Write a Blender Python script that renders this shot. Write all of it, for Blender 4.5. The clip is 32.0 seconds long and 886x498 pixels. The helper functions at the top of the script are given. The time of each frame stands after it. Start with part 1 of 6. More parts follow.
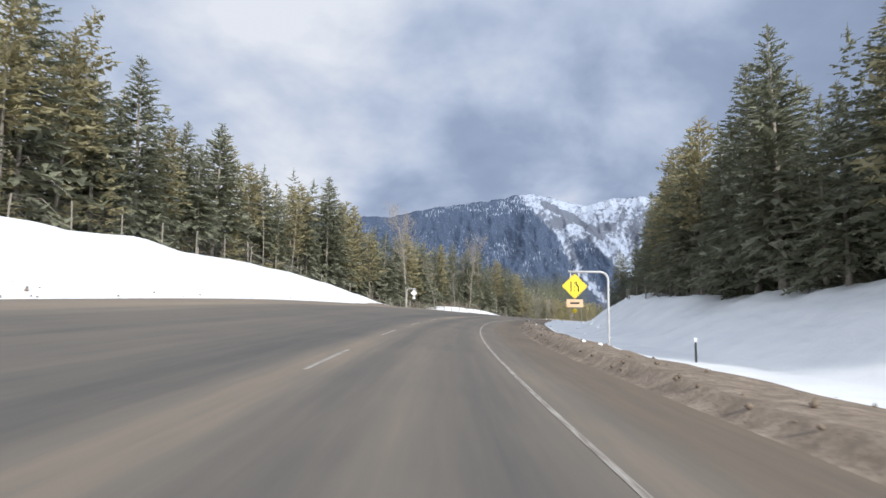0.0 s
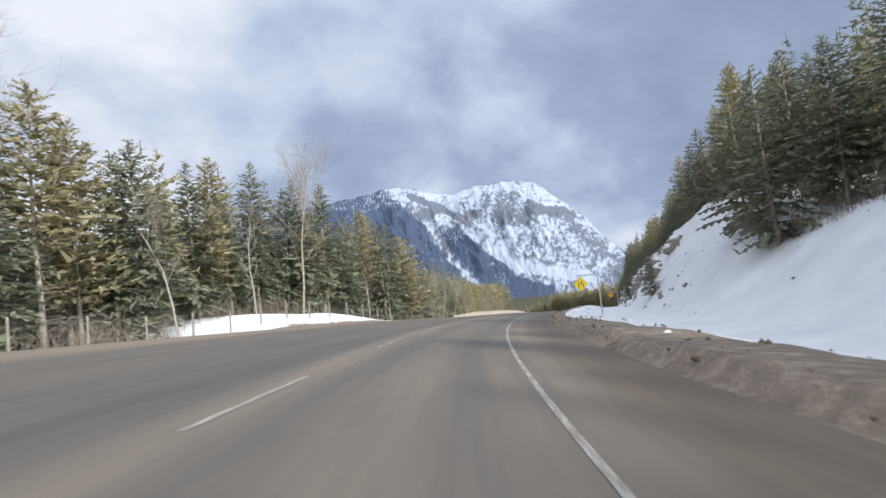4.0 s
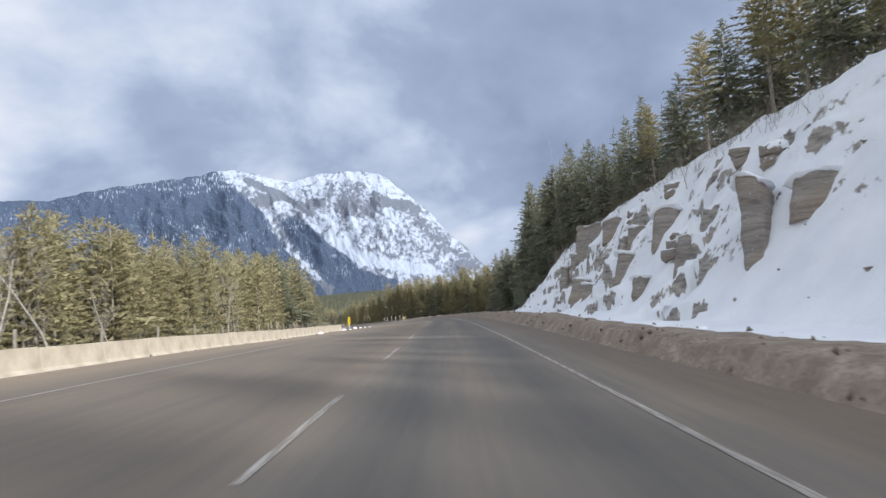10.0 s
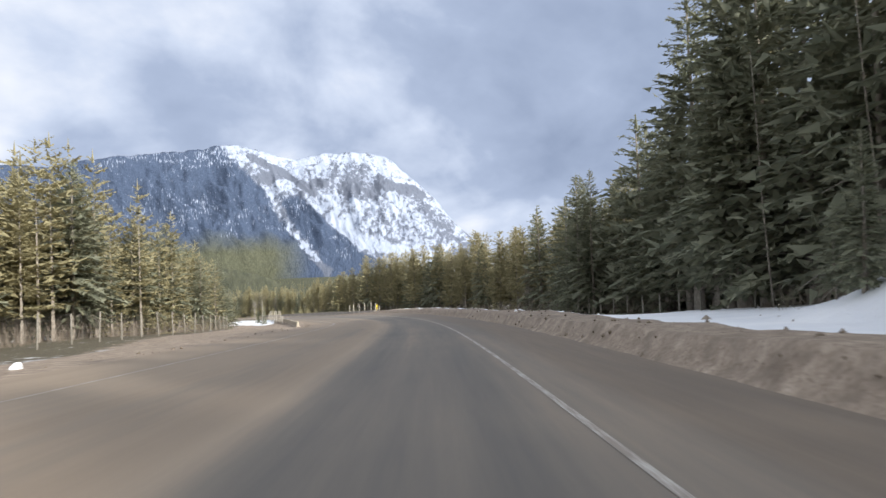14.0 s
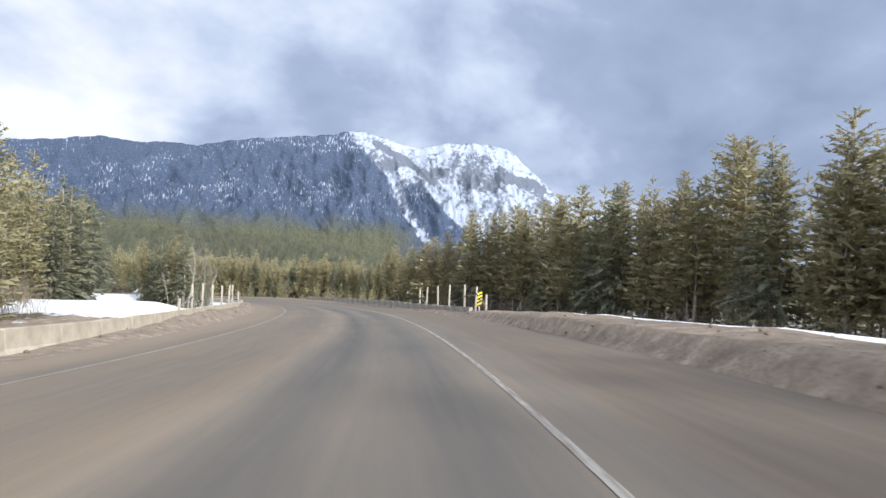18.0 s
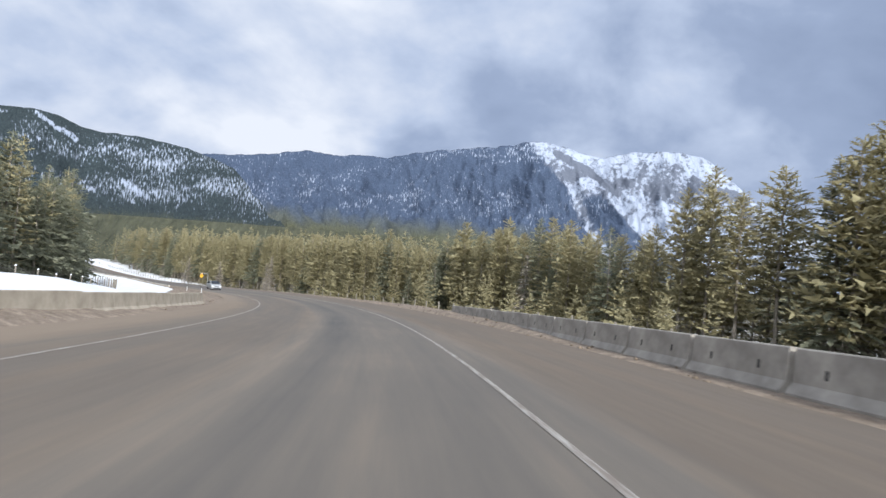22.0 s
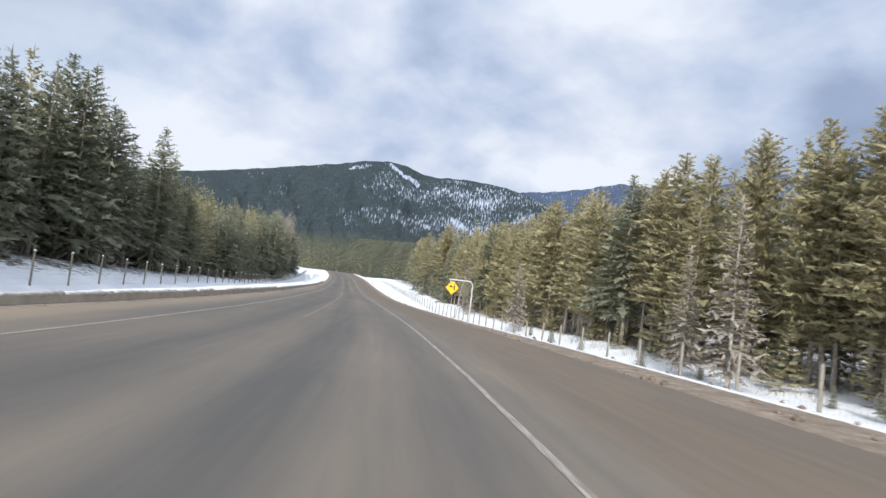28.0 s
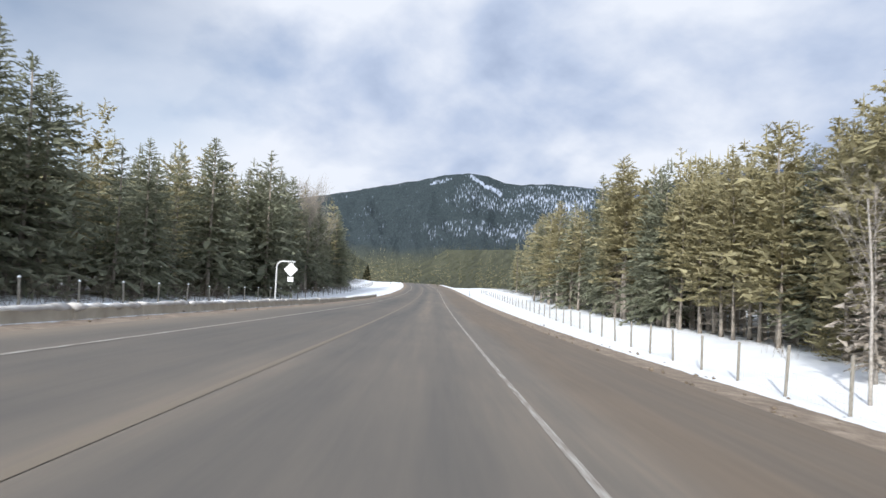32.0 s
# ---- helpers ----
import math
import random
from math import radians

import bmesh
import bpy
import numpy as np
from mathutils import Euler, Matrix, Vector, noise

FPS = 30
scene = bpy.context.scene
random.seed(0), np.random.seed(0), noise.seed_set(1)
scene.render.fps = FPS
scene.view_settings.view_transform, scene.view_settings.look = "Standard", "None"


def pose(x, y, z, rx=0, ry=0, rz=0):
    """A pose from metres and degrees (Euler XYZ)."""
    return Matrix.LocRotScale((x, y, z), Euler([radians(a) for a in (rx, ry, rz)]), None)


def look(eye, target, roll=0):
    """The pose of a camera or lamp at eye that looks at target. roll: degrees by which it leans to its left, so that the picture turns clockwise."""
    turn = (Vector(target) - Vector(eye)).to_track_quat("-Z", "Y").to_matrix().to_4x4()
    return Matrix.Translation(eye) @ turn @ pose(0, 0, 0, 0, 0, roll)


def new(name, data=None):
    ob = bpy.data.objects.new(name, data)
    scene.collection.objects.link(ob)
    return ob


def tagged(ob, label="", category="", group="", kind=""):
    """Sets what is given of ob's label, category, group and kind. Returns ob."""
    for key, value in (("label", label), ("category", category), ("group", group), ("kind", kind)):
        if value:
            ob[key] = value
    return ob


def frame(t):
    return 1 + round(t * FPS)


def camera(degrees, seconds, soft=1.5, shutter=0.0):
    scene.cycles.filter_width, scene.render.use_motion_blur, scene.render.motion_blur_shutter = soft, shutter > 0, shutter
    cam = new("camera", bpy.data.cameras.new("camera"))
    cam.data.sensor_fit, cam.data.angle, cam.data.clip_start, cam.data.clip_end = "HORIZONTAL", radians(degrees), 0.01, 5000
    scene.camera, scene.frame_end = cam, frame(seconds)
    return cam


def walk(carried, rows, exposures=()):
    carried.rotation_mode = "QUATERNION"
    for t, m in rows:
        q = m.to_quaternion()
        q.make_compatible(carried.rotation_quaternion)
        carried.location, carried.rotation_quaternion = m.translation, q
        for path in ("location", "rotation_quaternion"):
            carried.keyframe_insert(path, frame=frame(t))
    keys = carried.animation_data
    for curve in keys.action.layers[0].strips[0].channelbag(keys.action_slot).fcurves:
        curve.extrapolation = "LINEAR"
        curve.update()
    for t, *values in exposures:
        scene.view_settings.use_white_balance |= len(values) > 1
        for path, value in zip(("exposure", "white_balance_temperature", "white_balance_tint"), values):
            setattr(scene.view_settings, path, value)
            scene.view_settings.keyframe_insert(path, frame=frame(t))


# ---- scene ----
cam = camera(75.0, 32.0, soft=1.5, shutter=0.14)
PATH = [
    (0.0, 0.00, 0.00, 0.00, 95.76, -0.81, -0.00),
    (0.5, 0.02, 9.98, 0.01, 95.70, 0.34, -0.80),
    (1.0, 0.25, 19.92, 0.00, 95.61, 1.27, -1.87),
    (1.5, 0.74, 29.82, -0.02, 95.53, 2.10, -3.19),
    (2.0, 1.52, 39.67, -0.04, 95.43, 2.92, -4.78),
    (2.5, 2.61, 49.46, -0.08, 95.31, 3.94, -6.51),
    (3.0, 4.02, 59.17, -0.14, 95.17, 4.76, -8.37),
    (3.5, 5.74, 68.80, -0.21, 95.03, 5.54, -10.25),
    (4.0, 7.80, 78.32, -0.30, 94.91, 6.19, -12.14),
    (4.5, 10.19, 87.72, -0.41, 94.79, 6.68, -14.02),
    (5.0, 12.91, 96.99, -0.56, 94.67, 7.06, -15.91),
    (5.5, 15.97, 106.09, -0.74, 94.52, 7.37, -17.82),
    (6.0, 19.37, 115.02, -0.96, 94.34, 7.64, -19.70),
    (6.5, 23.11, 123.75, -1.21, 94.12, 7.84, -21.45),
    (7.0, 27.14, 132.30, -1.50, 93.91, 7.83, -22.96),
    (7.5, 31.41, 140.70, -1.83, 93.72, 7.59, -24.20),
    (8.0, 35.81, 149.00, -2.19, 93.52, 7.25, -25.23),
    (8.5, 40.25, 157.27, -2.58, 93.30, 6.84, -26.09),
    (9.0, 44.71, 165.54, -2.99, 93.10, 6.41, -26.78),
    (9.5, 49.16, 173.86, -3.43, 92.92, 5.87, -27.29),
    (10.0, 53.61, 182.21, -3.90, 92.74, 5.29, -27.63),
    (10.5, 58.06, 190.60, -4.39, 92.56, 4.80, -27.86),
    (11.0, 62.51, 199.04, -4.91, 92.34, 4.38, -27.98),
    (11.5, 66.95, 207.53, -5.45, 92.14, 3.90, -28.07),
    (12.0, 71.38, 216.04, -6.01, 92.03, 3.44, -28.11),
    (12.5, 75.80, 224.58, -6.59, 91.93, 3.15, -28.05),
    (13.0, 80.19, 233.13, -7.18, 91.85, 2.86, -27.95),
    (13.5, 84.56, 241.69, -7.79, 91.73, 2.59, -27.78),
    (14.0, 88.87, 250.26, -8.41, 91.61, 2.35, -27.48),
    (14.5, 93.11, 258.85, -9.05, 91.49, 2.10, -27.00),
    (15.0, 97.25, 267.47, -9.69, 91.39, 1.78, -26.27),
    (15.5, 101.22, 276.16, -10.34, 91.31, 1.30, -25.22),
    (16.0, 104.96, 284.95, -11.01, 91.24, 0.65, -23.83),
    (16.5, 108.39, 293.86, -11.67, 91.17, -0.13, -22.15),
    (17.0, 111.46, 302.91, -12.34, 91.09, -1.01, -20.27),
    (17.5, 114.15, 312.09, -13.02, 91.10, -1.64, -18.26),
    (18.0, 116.47, 321.39, -13.70, 91.13, -2.27, -16.23),
    (18.5, 118.45, 330.78, -14.37, 91.17, -2.77, -14.18),
    (19.0, 120.10, 340.25, -15.05, 91.17, -3.15, -12.10),
    (19.5, 121.41, 349.79, -15.72, 91.16, -3.48, -10.03),
    (20.0, 122.37, 359.38, -16.39, 91.20, -3.82, -7.92),
    (20.5, 122.97, 369.01, -17.06, 91.28, -4.04, -5.70),
    (21.0, 123.18, 378.64, -17.72, 91.31, -4.22, -3.40),
    (21.5, 123.00, 388.28, -18.37, 91.33, -4.39, -1.16),
    (22.0, 122.41, 397.89, -19.02, 91.33, -4.71, 1.08),
    (22.5, 121.39, 407.46, -19.66, 91.36, -4.99, 3.40),
    (23.0, 119.90, 416.96, -20.28, 91.40, -5.28, 5.81),
    (23.5, 117.97, 426.39, -20.90, 91.47, -5.59, 8.25),
    (24.0, 115.58, 435.72, -21.51, 91.52, -5.86, 10.85),
    (24.5, 112.74, 444.95, -22.12, 91.60, -6.17, 13.46),
    (25.0, 109.47, 454.07, -22.71, 91.65, -6.38, 16.11),
    (25.5, 105.75, 463.06, -23.30, 91.70, -6.54, 18.79),
    (26.0, 101.60, 471.91, -23.89, 91.77, -6.61, 21.48),
    (26.5, 96.99, 480.60, -24.47, 91.85, -6.60, 24.14),
    (27.0, 91.96, 489.10, -25.04, 91.93, -6.58, 26.69),
    (27.5, 86.55, 497.42, -25.60, 91.99, -6.58, 29.07),
    (28.0, 80.85, 505.58, -26.15, 92.04, -6.53, 31.23),
    (28.5, 74.92, 513.61, -26.69, 92.08, -6.06, 33.16),
    (29.0, 68.83, 521.53, -27.21, 92.15, -5.68, 34.84),
    (29.5, 62.62, 529.37, -27.71, 92.25, -5.52, 36.30),
    (30.0, 56.30, 537.12, -28.19, 92.30, -5.25, 37.49),
    (30.5, 49.90, 544.80, -28.64, 92.34, -4.79, 38.37),
    (31.0, 43.44, 552.42, -29.08, 92.41, -3.99, 39.00),
    (31.5, 36.95, 560.01, -29.49, 92.56, -2.90, 39.54),
    (32.0, 30.43, 567.58, -29.88, 92.61, -2.37, 39.94),
]
walk(cam, [(r[0], pose(*r[1:])) for r in PATH], exposures=[
    (0.0, -0.13, 6450, 10), (3.0, -0.03, 6450, 10), (7.0, 0.07, 6500, 10), (11.0, 0.07, 6600, 10), (13.0, 0.22, 6800, 10), (16.5, 0.36, 6500, 10),
    (18.5, 0.18, 6450, 10), (20.5, 0.02, 6330, 10), (25.0, 0.04, 6330, 10), (28.0, 0.04, 6400, 10), (32.0, 0.04, 6400, 10)])

# ---- world and sun ----
SUN_FROM = Vector((0.36, -0.93, 0.52)).normalized()   # towards the sun


def build_world():
    w = bpy.data.worlds.new("sky")
    scene.world = w
    w.use_nodes = True
    nt = w.node_tree
    nt.nodes.clear()
    N, L = nt.nodes.new, nt.links.new
    out, bg = N("ShaderNodeOutputWorld"), N("ShaderNodeBackground")
    sky = N("ShaderNodeTexSky")
    sky.sky_type, sky.sun_disc = "NISHITA", False
    sky.sun_elevation = math.asin(SUN_FROM.z)
    sky.sun_rotation = math.atan2(SUN_FROM.x, SUN_FROM.y)
    sky.altitude, sky.dust_density = 1200, 1.0
    gain = N("ShaderNodeVectorMath"); gain.operation = "SCALE"; gain.inputs["Scale"].default_value = 0.12
    L(sky.outputs[0], gain.inputs[0])
    co = N("ShaderNodeTexCoord")
    sep = N("ShaderNodeSeparateXYZ"); L(co.outputs["Generated"], sep.inputs[0])
    # clouds lie on a flat layer: divide the direction by its height
    zc = N("ShaderNodeMath"); zc.operation = "MAXIMUM"; zc.inputs[1].default_value = 0.0; L(sep.outputs["Z"], zc.inputs[0])
    za = N("ShaderNodeMath"); za.operation = "ADD"; za.inputs[1].default_value = 0.62; L(zc.outputs[0], za.inputs[0])
    dv = N("ShaderNodeVectorMath"); dv.operation = "DIVIDE"
    cz = N("ShaderNodeCombineXYZ")
    for k in range(3):
        L(za.outputs[0], cz.inputs[k])
    L(co.outputs["Generated"], dv.inputs[0]); L(cz.outputs[0], dv.inputs[1])
    n1 = N("ShaderNodeTexNoise"); n1.inputs["Scale"].default_value = 2.3; n1.inputs["Detail"].default_value = 9; n1.inputs["Roughness"].default_value = 0.50
    n1.inputs["Distortion"].default_value = 0.3
    L(dv.outputs[0], n1.inputs["Vector"])
    n2 = N("ShaderNodeTexNoise"); n2.inputs["Scale"].default_value = 1.0; n2.inputs["Detail"].default_value = 4
    L(dv.outputs[0], n2.inputs["Vector"])
    ramp = N("ShaderNodeValToRGB")
    e = ramp.color_ramp.elements
    e[0].position, e[0].color = 0.14, (0.24, 0.305, 0.45, 1)
    e[1].position, e[1].color = 0.68, (0.84, 0.88, 0.96, 1)
    m = e.new(0.38); m.color = (0.35, 0.43, 0.60, 1)
    m = e.new(0.50); m.color = (0.52, 0.605, 0.775, 1)
    # the cloud thins towards the west, where the sky is brighter
    dot = N("ShaderNodeVectorMath"); dot.operation = "DOT_PRODUCT"; dot.inputs[1].default_value = (-0.98, 0.17, 0.0)
    L(co.outputs["Generated"], dot.inputs[0])
    d0 = N("ShaderNodeMath"); d0.operation = "MAXIMUM"; d0.inputs[1].default_value = 0.0; L(dot.outputs["Value"], d0.inputs[0])
    d1 = N("ShaderNodeMath"); d1.operation = "MULTIPLY"; L(d0.outputs[0], d1.inputs[0]); L(d0.outputs[0], d1.inputs[1])
    d3 = N("ShaderNodeMath"); d3.operation = "MULTIPLY"; L(d1.outputs[0], d3.inputs[0]); L(d0.outputs[0], d3.inputs[1])
    d2 = N("ShaderNodeMath"); d2.operation = "MULTIPLY_ADD"; d2.inputs[1].default_value = 0.31; d2.inputs[2].default_value = 0.01; L(d3.outputs[0], d2.inputs[0])
    # smaller billows within the layer
    n3 = N("ShaderNodeTexNoise"); n3.inputs["Scale"].default_value = 6.5; n3.inputs["Detail"].default_value = 6; n3.inputs["Roughness"].default_value = 0.5
    n3.inputs["Distortion"].default_value = 0.2
    L(dv.outputs[0], n3.inputs["Vector"])
    b1 = N("ShaderNodeMath"); b1.operation = "MULTIPLY_ADD"; b1.inputs[1].default_value = 0.36; b1.inputs[2].default_value = -0.18; L(n3.outputs["Fac"], b1.inputs[0])
    b2 = N("ShaderNodeMath"); b2.operation = "ADD"; L(n1.outputs["Fac"], b2.inputs[0]); L(b1.outputs[0], b2.inputs[1])
    # a heavy slate-grey bank of cloud beyond the mountain's right-hand side
    hv = N("ShaderNodeVectorMath"); hv.operation = "DOT_PRODUCT"; hv.inputs[1].default_value = Vector((0.62, 0.76, 0.20)).normalized()
    L(co.outputs["Generated"], hv.inputs[0])
    h0 = N("ShaderNodeMath"); h0.operation = "MAXIMUM"; h0.inputs[1].default_value = 0.0; L(hv.outputs["Value"], h0.inputs[0])
    h1 = N("ShaderNodeMath"); h1.operation = "POWER"; h1.inputs[1].default_value = 12.0; L(h0.outputs[0], h1.inputs[0])
    h2 = N("ShaderNodeMath"); h2.operation = "MULTIPLY_ADD"; h2.inputs[1].default_value = -0.19; L(h1.outputs[0], h2.inputs[0]); L(d2.outputs[0], h2.inputs[2])
    # thicker cloud over the left-hand ridge, thinner straight ahead
    last = h2
    for way, amount, power in (((-0.41, 0.88, 0.25), -0.08, 30.0), ((-0.03, 0.97, 0.25), 0.05, 40.0)):
        lv = N("ShaderNodeVectorMath"); lv.operation = "DOT_PRODUCT"; lv.inputs[1].default_value = Vector(way).normalized()
        L(co.outputs["Generated"], lv.inputs[0])
        l0 = N("ShaderNodeMath"); l0.operation = "MAXIMUM"; l0.inputs[1].default_value = 0.0; L(lv.outputs["Value"], l0.inputs[0])
        l1 = N("ShaderNodeMath"); l1.operation = "POWER"; l1.inputs[1].default_value = power; L(l0.outputs[0], l1.inputs[0])
        l2 = N("ShaderNodeMath"); l2.operation = "MULTIPLY_ADD"; l2.inputs[1].default_value = amount; L(l1.outputs[0], l2.inputs[0]); L(last.outputs[0], l2.inputs[2])
        last = l2
    sm = N("ShaderNodeMath"); sm.operation = "ADD"; L(b2.outputs[0], sm.inputs[0]); L(last.outputs[0], sm.inputs[1])
    L(sm.outputs[0], ramp.inputs[0])
    thin = N("ShaderNodeMapRange"); thin.inputs[1].default_value, thin.inputs[2].default_value = 0.16, 0.28
    L(n2.outputs["Fac"], thin.inputs[0])
    # a blue gap in the cloud, low in the west
    gap = N("ShaderNodeVectorMath"); gap.operation = "DOT_PRODUCT"; gap.inputs[1].default_value = (-0.91, 0.14, 0.39)
    L(co.outputs["Generated"], gap.inputs[0])
    g1 = N("ShaderNodeMath"); g1.operation = "MULTIPLY_ADD"; g1.inputs[1].default_value = -0.18; L(n1.outputs["Fac"], g1.inputs[0]); L(gap.outputs["Value"], g1.inputs[2])
    g2 = N("ShaderNodeMapRange"); g2.inputs[1].default_value, g2.inputs[2].default_value, g2.inputs[3].default_value, g2.inputs[4].default_value = 0.83, 0.92, 1.0, 0.25
    L(g1.outputs[0], g2.inputs[0])
    g3 = N("ShaderNodeMath"); g3.operation = "MULTIPLY"; L(thin.outputs[0], g3.inputs[0]); L(g2.outputs[0], g3.inputs[1])
    mix = N("ShaderNodeMix"); mix.data_type = "RGBA"
    L(g3.outputs[0], mix.inputs[0]); L(gain.outputs[0], mix.inputs[6]); L(ramp.outputs[0], mix.inputs[7])
    # broad unseen glow low on the sun's side, added as fill for upright faces
    ds = N("ShaderNodeVectorMath"); ds.operation = "DOT_PRODUCT"; ds.inputs[1].default_value = Vector((SUN_FROM.x, SUN_FROM.y, 0.24)).normalized()
    L(co.outputs["Generated"], ds.inputs[0])
    mx = N("ShaderNodeMath"); mx.operation = "MAXIMUM"; mx.inputs[1].default_value = 0.0; L(ds.outputs["Value"], mx.inputs[0])
    pw = N("ShaderNodeMath"); pw.operation = "POWER"; pw.inputs[1].default_value = 2.2; L(mx.outputs[0], pw.inputs[0])
    gl = N("ShaderNodeVectorMath"); gl.operation = "SCALE"; gl.inputs[0].default_value = (2.3, 2.4, 2.5); L(pw.outputs[0], gl.inputs["Scale"])
    ad = N("ShaderNodeVectorMath"); ad.operation = "ADD"; L(mix.outputs[2], ad.inputs[0]); L(gl.outputs[0], ad.inputs[1])
    L(ad.outputs[0], bg.inputs[0])
    bg.inputs[1].default_value = 1.0
    L(bg.outputs[0], out.inputs[0])


build_world()
sun = new("sun", bpy.data.lights.new("sun", "SUN"))
sun.data.energy, sun.data.angle, sun.data.color = 4.1, radians(2.0), (1.0, 0.975, 0.93)
sun.matrix_world = look((0, 0, 0), -SUN_FROM)


# ---- materials ----
class Mat:
    """A short way to write node materials."""

    def __init__(self, name, rough=0.9, spec=0.2):
        self.m = bpy.data.materials.new(name)
        self.m.use_nodes = True
        self.t = self.m.node_tree
        self.b = self.t.nodes["Principled BSDF"]
        self.b.inputs["Roughness"].default_value = rough
        self.b.inputs["Specular IOR Level"].default_value = spec
        self.co = self.t.nodes.new("ShaderNodeTexCoord")

    def n(self, kind):
        return self.t.nodes.new(kind)

    def l(self, a, b):
        self.t.links.new(a, b)

    def attr(self, name):
        a = self.n("ShaderNodeAttribute"); a.attribute_name = name
        return a

    def vec(self, source, scale):
        mp = self.n("ShaderNodeMapping"); mp.inputs["Scale"].default_value = scale
        self.l(source, mp.inputs[0])
        return mp.outputs[0]

    def noise(self, scale, detail=4, rough=0.55, vec=None, dist=0.0):
        k = self.n("ShaderNodeTexNoise")
        k.inputs["Scale"].default_value, k.inputs["Detail"].default_value, k.inputs["Roughness"].default_value = scale, detail, rough
        k.inputs["Distortion"].default_value = dist
        self.l(vec or self.co.outputs["Object"], k.inputs["Vector"])
        return k.outputs["Fac"]

    def ramp(self, fac, stops):
        r = self.n("ShaderNodeValToRGB")
        e = r.color_ramp.elements
        while len(e) < len(stops):
            e.new(0.5)
        for q, (p, c) in zip(e, stops):
            q.position, q.color = p, (*c, 1)
        self.l(fac, r.inputs[0])
        return r.outputs[0]

    def rng(self, fac, a, b, c=0.0, d=1.0, smooth=False):
        r = self.n("ShaderNodeMapRange")
        r.interpolation_type = "SMOOTHSTEP" if smooth else "LINEAR"
        for k, v in enumerate((a, b, c, d)):
            r.inputs[k + 1].default_value = v
        self.l(fac, r.inputs[0])
        return r.outputs[0]

    def math(self, op, a, b):
        k = self.n("ShaderNodeMath"); k.operation = op
        for q, v in zip(k.inputs, (a, b)):
            if isinstance(v, (int, float)):
                q.default_value = v
            else:
                self.l(v, q)
        return k.outputs[0]

    def mix(self, fac, a, b, mode="MIX"):
        k = self.n("ShaderNodeMix"); k.data_type, k.blend_type = "RGBA", mode
        for i, v in ((0, fac), (6, a), (7, b)):
            if isinstance(v, (int, float)):
                k.inputs[i].default_value = v
            elif isinstance(v, tuple):
                k.inputs[i].default_value = (*v, 1)
            else:
                self.l(v, k.inputs[i])
        return k.outputs[2]

    def bump(self, height, strength, dist=0.05):
        k = self.n("ShaderNodeBump")
        k.inputs["Strength"].default_value, k.inputs["Distance"].default_value = strength, dist
        self.l(height, k.inputs["Height"])
        self.l(k.outputs[0], self.b.inputs["Normal"])

    def colour(self, c):
        if isinstance(c, tuple):
            self.b.inputs["Base Color"].default_value = (*c, 1)
        else:
            self.l(c, self.b.inputs["Base Color"])
        return self

    def rand(self):
        return self.n("ShaderNodeObjectInfo").outputs["Random"]

    def island(self):
        return self.n("ShaderNodeNewGeometry").outputs["Random Per Island"]


def mat_ground():
    """Snow, with road sand where the attribute 'sand' is high and forest litter where 'litter' is."""
    m = Mat("snow_and_sand", 0.85, 0.25)
    n1, n2, n3 = m.noise(0.35, 6), m.noise(2.2, 5), m.noise(14, 4)
    snow = m.ramp(n1, [(0.3, (0.72, 0.74, 0.77)), (0.7, (0.85, 0.86, 0.87))])
    grit = m.rng(n3, 0.62, 0.72)
    snow = m.mix(m.math("MULTIPLY", grit, 0.25), snow, (0.35, 0.30, 0.26))
    sand = m.ramp(n2, [(0.3, (0.17, 0.135, 0.103)), (0.55, (0.285, 0.228, 0.175)), (0.75, (0.42, 0.345, 0.27))])
    sand = m.mix(m.rng(n3, 0.45, 0.75), sand, (0.16, 0.12, 0.09))
    lit = m.ramp(n3, [(0.3, (0.05, 0.045, 0.03)), (0.7, (0.14, 0.115, 0.075))])
    wob = m.math("ADD", m.math("MULTIPLY", m.math("SUBTRACT", n2, 0.5), 0.9), m.math("MULTIPLY", m.math("SUBTRACT", n1, 0.5), 0.6))
    fs = m.rng(m.math("ADD", m.attr("sand").outputs["Fac"], wob), 0.42, 0.58)
    fl = m.rng(m.math("ADD", m.attr("litter").outputs["Fac"], wob), 0.45, 0.62)
    c = m.mix(fl, snow, lit)
    ob = m.co.outputs["Object"]
    lay = m.noise(1.6, 5, 0.6, m.vec(ob, (0.5, 0.5, 3.0)))
    rock = m.ramp(lay, [(0.32, (0.12, 0.112, 0.105)), (0.5, (0.29, 0.265, 0.235)), (0.68, (0.42, 0.375, 0.32))])
    nz = m.n("ShaderNodeSeparateXYZ"); m.l(m.n("ShaderNodeNewGeometry").outputs["Normal"], nz.inputs[0])
    steep = m.rng(m.math("ADD", nz.outputs["Z"], m.math("MULTIPLY", m.math("SUBTRACT", n2, 0.5), 0.45)), 0.50, 0.45)
    c = m.mix(m.math("MULTIPLY", steep, m.attr("rocky").outputs["Fac"]), c, rock)
    m.colour(m.mix(fs, c, sand))
    m.bump(m.math("ADD", m.math("MULTIPLY", n2, 0.7), m.math("MULTIPLY", n3, 0.3)), 0.5, 0.12)
    return m.m


